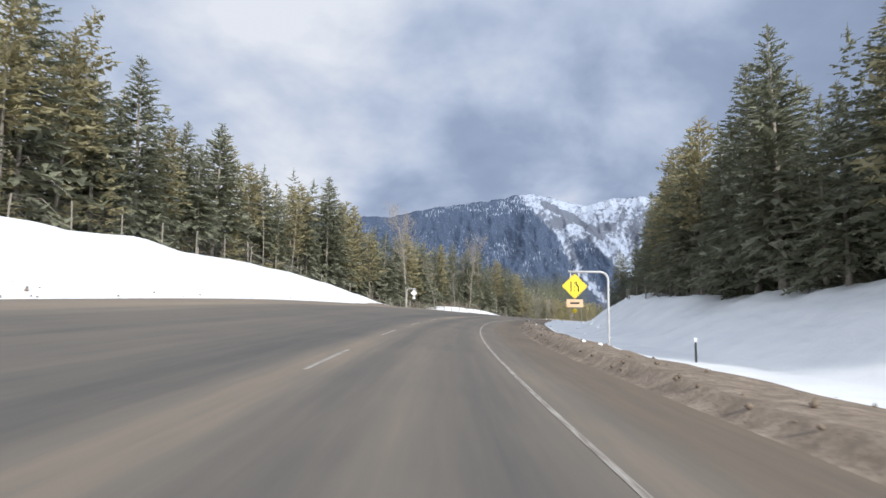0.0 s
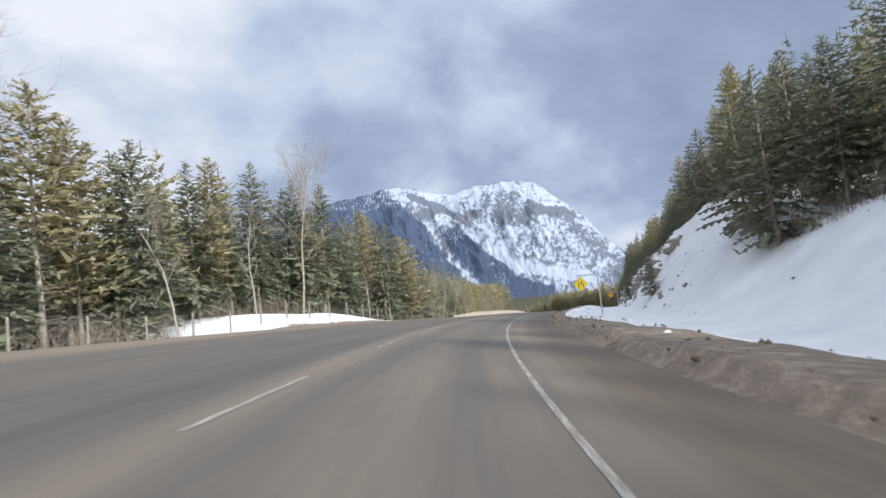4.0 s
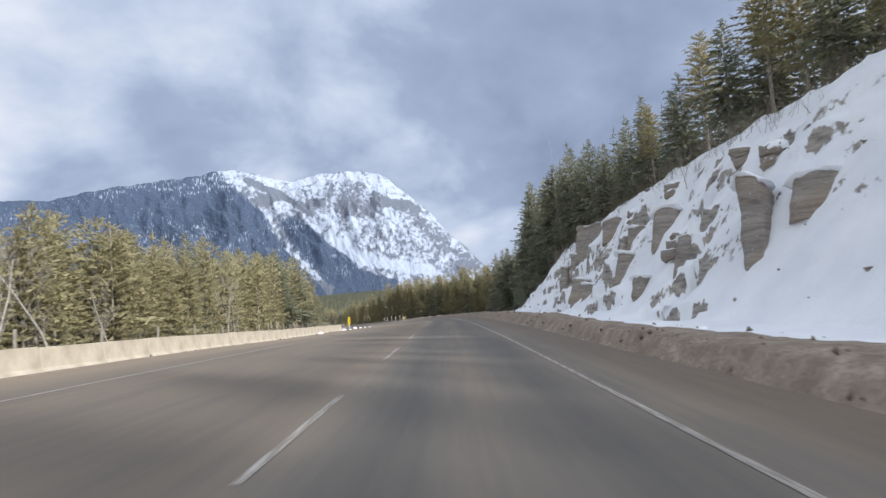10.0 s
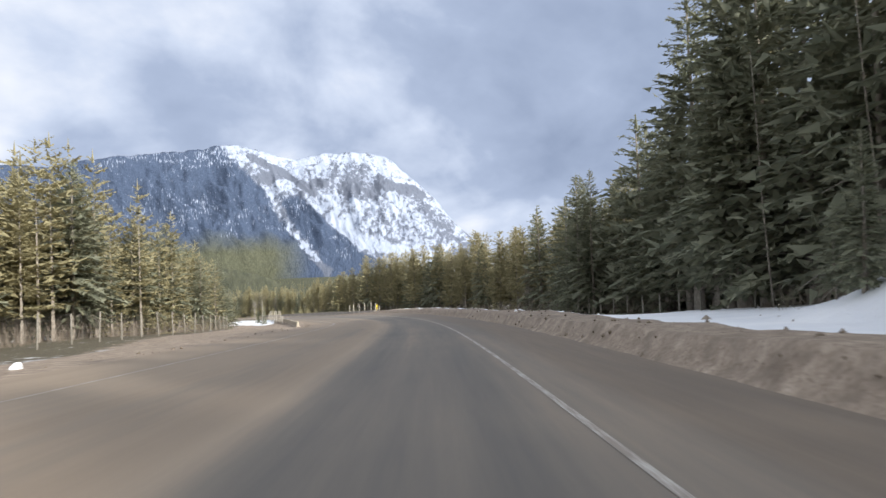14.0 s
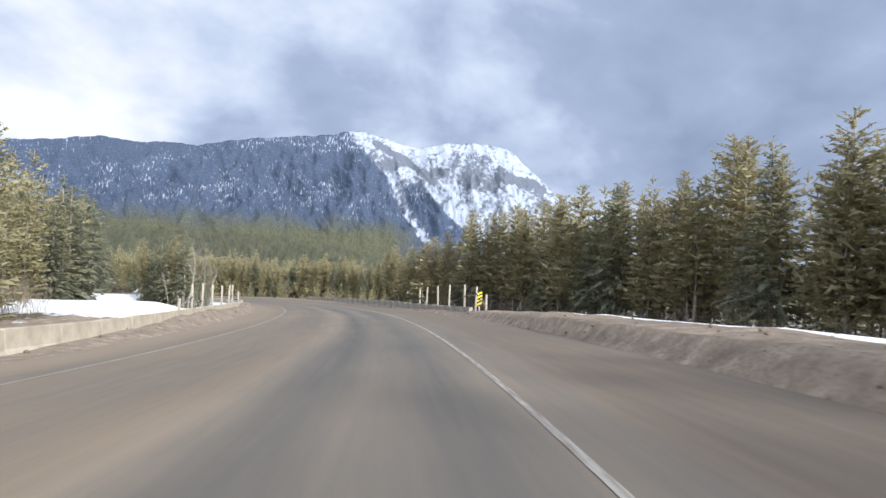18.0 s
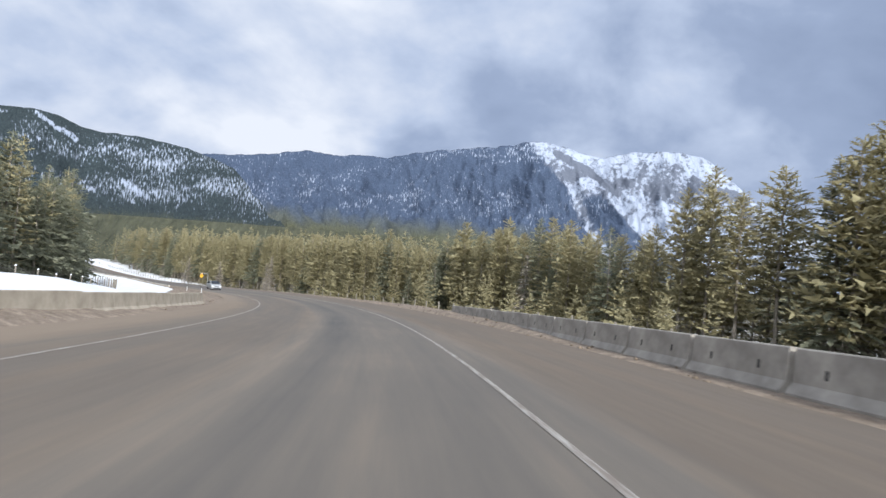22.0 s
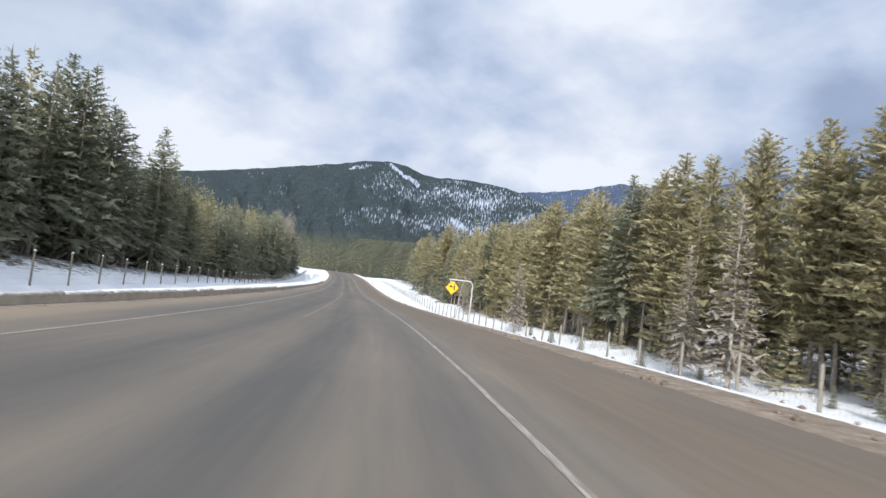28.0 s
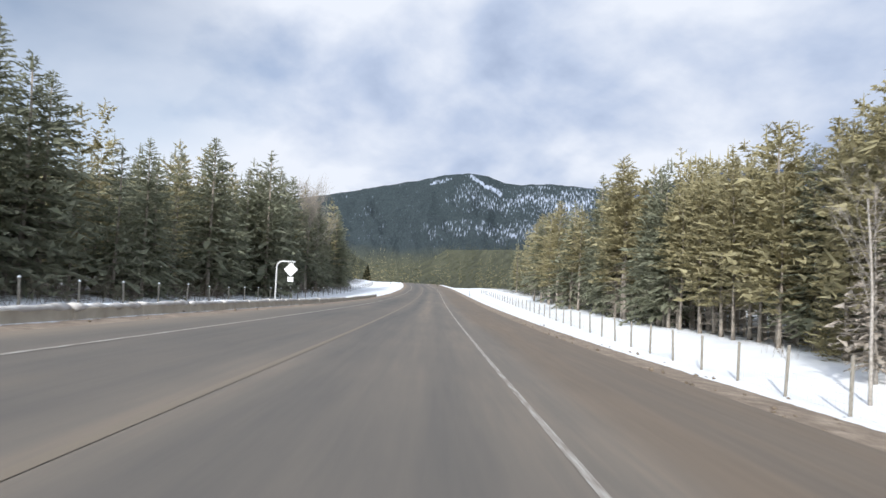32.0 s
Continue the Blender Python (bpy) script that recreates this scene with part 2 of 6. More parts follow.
def mat_asphalt():
    """Dusty asphalt: darker wheel tracks, sand between them and along the edges; 'across' is metres from the lane's middle."""
    m = Mat("dusty_asphalt", 0.82, 0.35)
    uv = m.n("ShaderNodeUVMap"); uv.uv_map = "UVMap"
    along = m.vec(uv.outputs[0], (1.0, 0.035, 1.0))
    s1 = m.noise(0.9, 5, 0.6, along)
    s2 = m.noise(5.0, 4, 0.6, m.vec(uv.outputs[0], (1.0, 0.06, 1.0)))
    pat = m.noise(0.12, 4, 0.6, uv.outputs[0])
    grain = m.noise(60, 3, 0.6, uv.outputs[0])
    dust = m.attr("dust").outputs["Fac"]
    f = m.math("ADD", dust, m.math("MULTIPLY", m.math("SUBTRACT", s1, 0.5), 0.9))
    f = m.math("ADD", f, m.math("MULTIPLY", m.math("SUBTRACT", s2, 0.5), 0.35))
    f = m.math("ADD", f, m.math("MULTIPLY", m.math("SUBTRACT", pat, 0.5), 0.5))
    c = m.ramp(f, [(0.05, (0.088, 0.084, 0.078)), (0.45, (0.162, 0.140, 0.115)), (0.95, (0.305, 0.238, 0.172))])
    c = m.mix(m.rng(grain, 0.3, 0.7, 0.0, 0.3), c, (0.11, 0.10, 0.09))
    mud = m.math("ADD", m.attr("mud").outputs["Fac"], m.math("MULTIPLY", m.math("SUBTRACT", s1, 0.5), 0.8))
    c = m.mix(m.rng(mud, 0.30, 1.1, 0.0, 0.85), c, m.mix(s2, (0.105, 0.078, 0.055), (0.185, 0.139, 0.098)))
    m.colour(c)
    m.bump(grain, 0.25, 0.01)
    return m.m


def mat_simple(name, a, b, scale=8.0, rough=0.85, spec=0.2, bump=0.2, dist=0.02):
    m = Mat(name, rough, spec)
    n = m.noise(scale, 5)
    m.colour(m.ramp(n, [(0.3, a), (0.7, b)]))
    if bump:
        m.bump(n, bump, dist)
    return m.m


def mat_paint(name, c, under, wear=0.5):
    """Worn road paint."""
    m = Mat(name, 0.7, 0.3)
    uv = m.n("ShaderNodeUVMap"); uv.uv_map = "UVMap"
    n = m.noise(3.0, 6, 0.65, m.vec(uv.outputs[0], (6.0, 0.5, 1.0)))
    m.colour(m.mix(m.rng(n, wear - 0.1, wear + 0.18), under, c))
    return m.m


def mat_foliage(name, dark, mid, light):
    m = Mat(name, 0.75, 0.15)
    n = m.noise(1.4, 3)
    c = m.ramp(n, [(0.3, dark), (0.5, mid), (0.72, light)])
    c = m.mix(m.rng(m.rand(), 0, 1, 0.0, 0.30), c, tuple(0.7 * q for q in mid))
    c = m.mix(m.rng(m.island(), 0, 1, 0.0, 0.32), c, light)
    m.colour(c)
    # thin needles let some light through
    tr, mx = m.n("ShaderNodeBsdfTranslucent"), m.n("ShaderNodeMixShader")
    m.l(c, tr.inputs["Color"])
    mx.inputs[0].default_value = 0.38
    m.l(m.b.outputs[0], mx.inputs[1]); m.l(tr.outputs[0], mx.inputs[2])
    m.l(mx.outputs[0], m.t.nodes["Material Output"].inputs["Surface"])
    return m.m


def mat_mountain(name, low, high):
    """Forest flecked with snow between its trees, and open snow with rock showing; the map is in metres across and up."""
    m = Mat(name, 0.9, 0.1)
    uv = m.n("ShaderNodeUVMap"); uv.uv_map = "UVMap"
    uv = uv.outputs[0]
    fleck = m.noise(1.0, 3, 0.6, m.vec(uv, (0.10, 0.024, 1.0)))
    fine = m.noise(1.0, 4, 0.7, m.vec(uv, (0.10, 0.065, 1.0)))
    grit = m.noise(1.0, 5, 0.65, m.vec(uv, (0.034, 0.030, 1.0)), 0.5)
    mid = m.noise(1.0, 5, 0.62, m.vec(uv, (0.016, 0.010, 1.0)), 0.6)
    patch = m.noise(1.0, 5, 0.6, m.vec(uv, (0.0042, 0.0075, 1.0)), 0.4)
    crag = m.noise(1.0, 7, 0.66, m.vec(uv, (0.0085, 0.0075, 1.0)), 1.2)
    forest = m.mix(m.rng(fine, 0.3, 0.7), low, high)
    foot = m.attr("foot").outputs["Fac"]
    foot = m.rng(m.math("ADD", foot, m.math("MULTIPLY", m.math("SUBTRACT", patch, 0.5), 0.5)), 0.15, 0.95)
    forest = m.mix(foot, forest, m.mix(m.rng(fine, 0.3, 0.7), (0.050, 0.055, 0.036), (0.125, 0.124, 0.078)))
    # rock and snow are bluish and dimmed: distance haze put into their colour
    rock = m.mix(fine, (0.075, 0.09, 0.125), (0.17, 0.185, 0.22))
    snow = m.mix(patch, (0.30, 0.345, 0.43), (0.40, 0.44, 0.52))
    dens, open_ = m.attr("snowy").outputs["Fac"], m.attr("rocky").outputs["Fac"]
    k = m.math("ADD", dens, m.math("MULTIPLY", m.math("SUBTRACT", patch, 0.5), 1.9))
    k = m.math("ADD", k, m.math("MULTIPLY", m.math("SUBTRACT", mid, 0.5), 0.35))
    k = m.math("SUBTRACT", k, m.math("MULTIPLY", foot, 0.6))
    wood = m.rng(m.math("ADD", m.math("MULTIPLY", m.math("SUBTRACT", fleck, 0.3), 1.7), m.math("MULTIPLY", k, 0.5)), 0.62, 0.90)
    bare_ = m.math("ADD", m.math("MULTIPLY", m.math("SUBTRACT", crag, 0.5), 0.6), m.math("MULTIPLY", m.math("SUBTRACT", grit, 0.5), 1.5))
    bare_ = m.rng(m.math("ADD", bare_, dens), 0.39, 0.63)
    f = m.math("ADD", m.math("MULTIPLY", wood, m.math("SUBTRACT", 1.0, open_)), m.math("MULTIPLY", bare_, open_))
    m.colour(m.mix(f, m.mix(open_, forest, rock), snow))
    m.bump(m.math("ADD", crag, m.math("MULTIPLY", fine, 0.15)), 0.8, 40)
    return m.m


M_GROUND, M_ROAD = mat_ground(), mat_asphalt()
M_WHITE = mat_paint("worn_white_paint", (0.45, 0.43, 0.39), (0.22, 0.19, 0.16), 0.50)
M_YELLOW = mat_paint("worn_yellow_paint", (0.28, 0.215, 0.13), (0.19, 0.158, 0.12), 0.70)
M_CONCRETE = mat_simple("dirty_concrete", (0.24, 0.22, 0.195), (0.42, 0.385, 0.34), 2.0)
M_SANDED = mat_simple("sand_stained_concrete", (0.33, 0.285, 0.22), (0.52, 0.46, 0.37), 1.6)
M_WOOD = mat_simple("weathered_wood", (0.14, 0.125, 0.10), (0.29, 0.265, 0.225), 12.0)
M_PALEWOOD = mat_simple("pale_round_timber", (0.27, 0.245, 0.205), (0.44, 0.40, 0.34), 10.0)
M_TWIG = mat_simple("dead_twigs", (0.20, 0.172, 0.142), (0.40, 0.352, 0.295), 5.0)
M_BRUSH = mat_simple("bare_brush", (0.11, 0.09, 0.07), (0.25, 0.205, 0.16), 3.0)
M_BIRCH = mat_simple("pale_bark", (0.20, 0.175, 0.15), (0.40, 0.37, 0.33), 6.0)
M_STEEL = mat_simple("galvanised_steel", (0.42, 0.42, 0.41), (0.58, 0.58, 0.57), 20.0, 0.45, 0.5, 0.0)
M_WIRE = mat_simple("fence_wire", (0.10, 0.095, 0.09), (0.17, 0.16, 0.15), 20.0, 0.6, 0.3, 0.0)
M_SIGN = mat_simple("yellow_sign_sheet", (0.84, 0.60, 0.01), (0.90, 0.66, 0.02), 4.0, 0.4, 0.5, 0.0)
M_AMBER = mat_simple("amber_sign_sheet", (0.82, 0.42, 0.01), (0.88, 0.47, 0.02), 4.0, 0.4, 0.5, 0.0)
M_BLACK = mat_simple("black_sign_ink", (0.02, 0.02, 0.02), (0.04, 0.038, 0.036), 9.0, 0.6, 0.3, 0.0)
M_PALE = mat_simple("bare_aluminium_sheet", (0.55, 0.55, 0.55), (0.72, 0.72, 0.71), 5.0, 0.5, 0.5, 0.0)
M_TAN = mat_simple("faded_tan_tab", (0.55, 0.36, 0.22), (0.66, 0.45, 0.28), 5.0, 0.6, 0.3, 0.0)
M_SPRUCE = mat_foliage("spruce_needles", (0.150, 0.166, 0.118), (0.232, 0.242, 0.168), (0.330, 0.325, 0.230))
M_PINE = mat_foliage("pine_needles", (0.255, 0.228, 0.128), (0.375, 0.335, 0.190), (0.450, 0.405, 0.255))
M_FAR = mat_foliage("far_spruce_needles", (0.016, 0.023, 0.022), (0.034, 0.044, 0.038), (0.062, 0.074, 0.060))
M_HILLPINE = mat_foliage("hill_conifer_needles", (0.062, 0.066, 0.042), (0.118, 0.120, 0.068), (0.18, 0.176, 0.095))
# the far flank's forest blues hold its aerial haze as base colour
M_MOUNTAIN = mat_mountain("hazed_mountain_snow_and_forest", (0.034, 0.050, 0.088), (0.080, 0.106, 0.155))
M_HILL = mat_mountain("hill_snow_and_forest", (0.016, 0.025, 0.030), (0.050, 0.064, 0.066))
M_OLIVE = mat_mountain("olive_hill_forest", (0.040, 0.045, 0.034), (0.105, 0.106, 0.070))

# ---- the road's line: heading, height and cross fall along its length ----
HEADING = [12.0, 11.0, 9.5, 7.5, 5.0, 2.6, 0.31, -2.07, -5.51, -9.3, -13.46, -17.87, -22.63, -26.79, -28.3, -28.13, -27.91, -27.58, -27.3, -26.9,
           -25.94, -23.65, -19.33, -14.39, -10.04, -5.76, -1.14, 3.81, 9.43, 15.12, 20.65, 26.23, 31.65, 35.67, 37.93, 39.48, 40.36, 40.79, 40.8, 40.8,
           40.8, 40.8, 40.9, 41.2, 41.8, 42.8, 44.0, 45.2, 46.0]      # every 20 m from -120 m
LEVEL = [0.3, 0.2, 0.1, 0.0, -0.05, -0.31, -1.02, -2.38, -4.27, -6.53, -9.09, -11.84, -14.65, -17.43, -20.1, -22.62, -24.99, -27.17, -29.04, -30.62,
         -31.7, -32.3, -32.5, -32.4, -32.1, -31.7, -31.3]             # every 40 m from -120 m
BANK = [3.0, 4.0, 4.3, 4.3, 6.9, 6.1, 4.0, 2.2, 3.1, 0.6, -0.3, -0.8, -3.4, -1.7, -0.8, -1.3, -1.3, 0.3, 3.0, 3.6, 2.0, 1.0, 1.0, 1.0, 1.0, 1.0, 1.0]
EYE_HEIGHT = 1.22
S0, S1 = -120.0, 840.0


def spline(x, xk, yk):
    """A smooth curve through evenly or unevenly spaced values."""
    x, xk, yk = np.asarray(x, float), np.asarray(xk, float), np.asarray(yk, float)
    g = np.gradient(yk, xk)
    k = np.clip(np.searchsorted(xk, x) - 1, 0, len(xk) - 2)
    h = xk[k + 1] - xk[k]
    u = np.clip((x - xk[k]) / h, 0, 1)
    return (2 * u**3 - 3 * u**2 + 1) * yk[k] + (u**3 - 2 * u**2 + u) * h * g[k] + (3 * u**2 - 2 * u**3) * yk[k + 1] + (u**3 - u**2) * h * g[k + 1]


AX_S = np.arange(S0, S1 + 0.01, 0.5)
AX_H = np.radians(spline(AX_S, np.arange(S0, S1 + 1, 20), HEADING))
AX_G = spline(AX_S, S0 + 40 * np.arange(len(LEVEL)), LEVEL)
_run = np.sqrt(np.maximum(0.25 - np.gradient(AX_G)**2, 0.01))
AX_X = np.cumsum(-np.sin(AX_H) * _run)
AX_Y = np.cumsum(np.cos(AX_H) * _run)
_z = int(round(-S0 * 2))
AX_X, AX_Y = AX_X - AX_X[_z], AX_Y - AX_Y[_z]
AX_Z = AX_G - EYE_HEIGHT
AX_B = np.tan(np.radians(spline(AX_S, S0 + 40 * np.arange(len(BANK)), BANK)))


def at(s, d, h=0.0):
    """World places s metres along the road, d metres to its right and h above the road's plane there."""
    s, d, h = np.broadcast_arrays(np.asarray(s, float), np.asarray(d, float), np.asarray(h, float))
    q = np.interp(s, AX_S, AX_H)
    d = d + np.interp(s, [-40, 0, 40, 120, 290, 385, 440, 540, 840], [0, 0, -0.07, -0.15, -0.14, -0.06, 0.01, 0.12, 0.13])
    x = np.interp(s, AX_S, AX_X) + d * np.cos(q)
    y = np.interp(s, AX_S, AX_Y) + d * np.sin(q)
    z = np.interp(s, AX_S, AX_Z) - np.clip(d, -14, 8) * np.interp(s, AX_S, AX_B) + h
    return np.stack([x, y, z], -1)


def turn_at(s):
    return math.degrees(float(np.interp(s, AX_S, AX_H)))


def steps(s, *pairs):
    """Values at places along the road, straight in between."""
    return np.interp(s, [p[0] for p in pairs], [p[1] for p in pairs])


def right_line(s):
    return steps(s, (-120, 1.7), (0, 1.55), (45, 1.03), (65, 0.92), (112, 0.94), (124, 0.95), (132, 1.13), (152, 1.6), (165, 1.72), (185, 2.1), (215, 2.0), (240, 1.8), (260, 1.55), (310, 1.12), (331, 1.14), (345, 1.3), (353, 1.44),
                 (372, 1.68), (390, 1.82), (405, 1.8), (430, 1.62), (455, 1.62), (490, 1.55), (550, 1.5), (600, 1.2), (640, 1.3), (840, 1.5))


def left_line(s):
    return steps(s, (-120, -9.6), (130, -9.4), (160, -9.0), (180, -7.4), (210, -7.0), (300, -6.8), (345, -6.5), (400, -5.6), (420, -5.4), (500, -5.7), (560, -5.8), (620, -5.3), (840, -5.2))


def right_edge(s):
    return steps(s, (-120, 4.2), (40, 4.0), (115, 3.1), (180, 4.2), (260, 3.9), (320, 4.2), (375, 5.2), (420, 5.8), (470, 6.4), (500, 6.0), (560, 5.6), (640, 5.4), (840, 5.4))


def left_edge(s):
    return steps(s, (-120, -13.4), (60, -13.6), (130, -12.8), (175, -10.6), (200, -9.8), (230, -10.5), (270, -10.0), (330, -9.0), (400, -8.4), (500, -8.6), (560, -8.2), (620, -6.8), (840, -6.8))


def smooth(a, b, x):
    u = np.clip((np.asarray(x, float) - a) / (b - a), 0, 1)
    return u * u * (3 - 2 * u)


def fbm(x, y, scale, seed=0.0, octaves=4):
    """Cheap smooth fractal noise for whole arrays, about -1 to 1."""
    out, amp = 0.0, 1.0
    for k in range(octaves):
        f = scale * 2.03**k
        a = np.sin(x * f * 1.0 + 1.7 * np.sin(y * f * 0.83 + seed + k) + seed * 1.3)
        b = np.sin(y * f * 1.07 + 1.9 * np.sin(x * f * 0.71 - seed + 2.1 * k) + k * 1.9)
        out = out + amp * a * b
        amp *= 0.5
    return out / 1.6


def bare(s, d):
    """Where the cutting's rock stands in steps: 0 to 1."""
    z = np.maximum(smooth(139, 145, s) * (1 - smooth(171, 174.5, s)), smooth(211, 219, s) * (1 - 0.35 * smooth(255, 262, s)) * (1 - smooth(277, 283, s)))
    low = steps(s, (140, 8.5), (175, 8.3), (184, 8.6), (212, 9.6), (226, 9.0), (258, 8.6), (266, 10.6), (284, 11.6))
    z = z * smooth(0.0, 0.8, d - low) * (1 - smooth(steps(s, (258, 15.5), (268, 12.6), (284, 13.5)), steps(s, (258, 18.5), (268, 15.0), (284, 15.5)), d))
    return z * smooth(-0.22, 0.28, fbm(s, d, 0.26, 7.0, 3) + 0.3 * fbm(s, d, 1.1, 3.0, 2))


def joint_cell(s, d):
    """Upright joints cut the rock into columns; returns each place's column."""
    return np.floor((s + 0.55 * d) / 2.1 + 0.7 * fbm(s, d, 0.35, 2.0, 3))


def joint_shift(s, d):
    """Columns stand before and behind one another."""
    return 1.25 * (np.mod(np.sin(joint_cell(s, d) * 78.233) * 12543.77, 1.0) - 0.45)


def ledges(s, d, y):
    """Steps of broken rock: thick beds, with thin ones between them."""
    jump = np.mod(np.sin(joint_cell(s, d) * 12.9898) * 43758.5453, 1.0)
    out = 0.0
    for step, part_of, k in ((1.9, 0.9, 0.75), (0.62, 1.7, 0.50)):
        q = y / step + part_of * jump + 0.22 * fbm(s, d, 0.4, 9.0, 2)
        f = q - np.floor(q)
        out = out + step * (smooth(0.58, 0.93, f) - f) * k
    return out


def rise(s, d):
    """Ground above the road's plane, at s along and d across."""
    s, d = np.broadcast_arrays(np.asarray(s, float), np.asarray(d, float))
    n = fbm(s, d, 0.22, 1.0)
    n2 = fbm(s, d, 0.9, 4.0)
    # right side
    e = d - right_edge(s)
    berm = steps(s, (-120, 0.42), (60, 0.45), (100, 0.46), (116, 0.27), (138, 0.27), (160, 0.5), (260, 0.55), (300, 0.6), (340, 0.6), (372, 0.45), (392, 0.25), (402, 0.20), (412, 0.06), (440, 0.08), (455, 0.30), (475, 0.30), (495, 0.12), (520, 0.03), (840, 0.0))
    wide = steps(s, (-120, 3.8), (90, 3.8), (130, 3.0), (270, 3.2), (340, 4.0), (480, 3.0), (840, 2.5))
    hr = berm * (smooth(0.0, 0.5, e + 0.08 * n2) * (1 - 0.75 * smooth(0.55, 1.25, e / wide))) * (1 + 0.22 * n + 0.16 * n2)
    toe = steps(s, (-120, 13), (20, 11.0), (60, 10.5), (120, 10.3), (132, 10.3), (240, 10.3), (262, 10.4), (276, 10.8), (288, 11.6), (300, 13.5), (840, 15))
    top = steps(s, (-120, 5), (0, 4.2), (25, 3.6), (45, 3.1), (60, 3.6), (75, 4.2), (92, 4.2), (100, 3.9), (109, 4.5), (121, 6.4), (131, 8.6), (143, 9.2), (160, 9.2), (166, 8.9), (176, 9.0), (186, 9.8), (196, 10.2), (233, 10.2), (241, 10.0),
                (250, 9.8), (256, 9.3), (262, 8.8), (269, 7.9), (275, 7.0), (281, 5.6), (285, 4.3), (289, 2.3), (293, 0.8), (299, 0.2), (340, 0.0), (840, 0.0))
    run = steps(s, (-120, 9), (45, 8.5), (62, 6.6), (95, 6.6), (110, 8.0), (126, 8.8), (140, 8.5), (250, 8.5), (260, 7.6), (270, 6.6), (288, 6.2), (300, 12), (840, 12))
    d0 = d
    d = d + bare(s, d) * joint_shift(s, d)
    u = np.clip((d - toe) / run, 0, 1)
    y = top * (0.55 * u + 0.45 * u * u * (3 - 2 * u))
    y = y + ledges(s, d, y) * bare(s, d)
    d = d0
    hr = hr + y + (np.clip(d - toe - run, 0, 6) * 0.34 + np.maximum(d - toe - run - 6, 0) * 0.2) * smooth(2, 10, top)
    hr = hr + (0.15 * n + 0.05 * n2) * smooth(0, 4, d - toe) * np.clip(top, 0.6, 4)
    hr = hr + (0.10 * fbm(s, d, 1.7, 6.0, 3) + 0.16 * fbm(s * 0.5, d, 0.7, 8.0, 3)) * smooth(0.5, 3, d - toe) * smooth(100, 125, s) * (1 - smooth(280, 295, s))
    drop = steps(s, (-120, 0), (300, 0), (322, -1.0), (332, -1.5), (344, -2.3), (366, -2.7), (400, -2.6), (470, -2.0), (500, -1.35), (545, -1.25), (570, -1.6), (602, -2.0), (640, -2.3), (700, -1.8), (840, -1.0))
    hr = hr + drop * smooth(steps(s, (300, 4.5), (380, 3.6), (420, 2.6), (480, 1.6), (840, 1.2)), steps(s, (300, 12.5), (420, 10), (500, 9), (840, 8.0)), e)
    hr = hr + steps(s, (545, 0), (600, 1.05), (660, 1.0), (760, 0.3)) * smooth(16.5, 24, d)
    # left side
    e = left_edge(s) - d
    bank = steps(s, (-120, 4.2), (50, 4.05), (61, 3.75), (68, 2.8), (73, 2.1), (78, 1.1), (86, 0.1), (840, 0.0))
    hl = bank * (smooth(0.0, 5.0, e) * 0.62 + 0.38 * smooth(3.0, 11.5, e)) * (1 + 0.10 * n) + 0.12 * n * smooth(0.5, 3, e)
    drop = steps(s, (-120, 0), (114, 0), (122, 0.7), (142, 0.6), (156, -0.4), (172, -2.5), (240, -2.5), (275, -0.6), (330, 0.0), (361, 0.3), (374, -0.1), (428, -0.3), (444, 0.2), (500, -0.2), (530, -0.6), (560, -1.1), (600, -1.25), (650, -1.2), (720, -0.8), (840, -0.2))
    hl = hl + drop * smooth(3.0, 9.0, e)
    hl = hl + steps(s, (116, 0), (124, 0.9), (136, 0.8), (146, 0)) * smooth(3.0, 7.0, e)
    hl = hl + (steps(s, (-120, 0.02), (480, 0.02), (535, 0.08), (560, 0.26), (585, 0.26), (610, 0.18), (640, 0.10), (840, 0.10)) * np.clip(e - 9.5, 0, 6.5) + 0.08 * smooth(480, 540, s) * np.maximum(e - 16, 0))
    hl = hl + steps(s, (362, 0), (378, 0.55), (412, 0.62), (428, 0.58), (448, 0.2), (470, 0)) * smooth(0.0, 1.0, e + 0.3 * n2) * (1 - smooth(1.6, 2.4, e)) * (1 + 0.3 * n2)
    # the open snow slope inside the bend
    hl = hl + steps(s, (434, 0), (446, 1.2), (462, 1.2), (486, 0)) * smooth(10.4, 17.0, -d)
    hl = hl + steps(s, (380, 0), (390, 0.95), (413, 0.95), (420, 0)) * smooth(13.5, 18.5, -d)
    return np.where(d > 0, hr, hl) - 0.05


def world_height(s, d):
    return at(s, d, rise(s, d))


def mesh_grid(name, pts, material, uv=None, attrs=()):
    """A grid of places (rows, columns, 3) as one smooth sheet."""
    r, c = pts.shape[:2]
    me = bpy.data.meshes.new(name)
    k = np.arange(r * c).reshape(r, c)
    f = np.stack([k[:-1, :-1], k[:-1, 1:], k[1:, 1:], k[1:, :-1]], -1).reshape(-1, 4)
    me.from_pydata(pts.reshape(-1, 3).tolist(), [], f.tolist())
    me.polygons.foreach_set("use_smooth", np.ones(len(f), bool))
    if uv is not None:
        lay = me.uv_layers.new(name="UVMap")
        lay.data.foreach_set("uv", uv.reshape(-1, 2)[f.reshape(-1)].astype(np.float32).ravel())
    for an, av in attrs:
        a = me.attributes.new(an, "FLOAT", "POINT")
        a.data.foreach_set("value", np.asarray(av, np.float32).ravel())
    me.materials.append(material)
    me.update()
    return new(name, me)


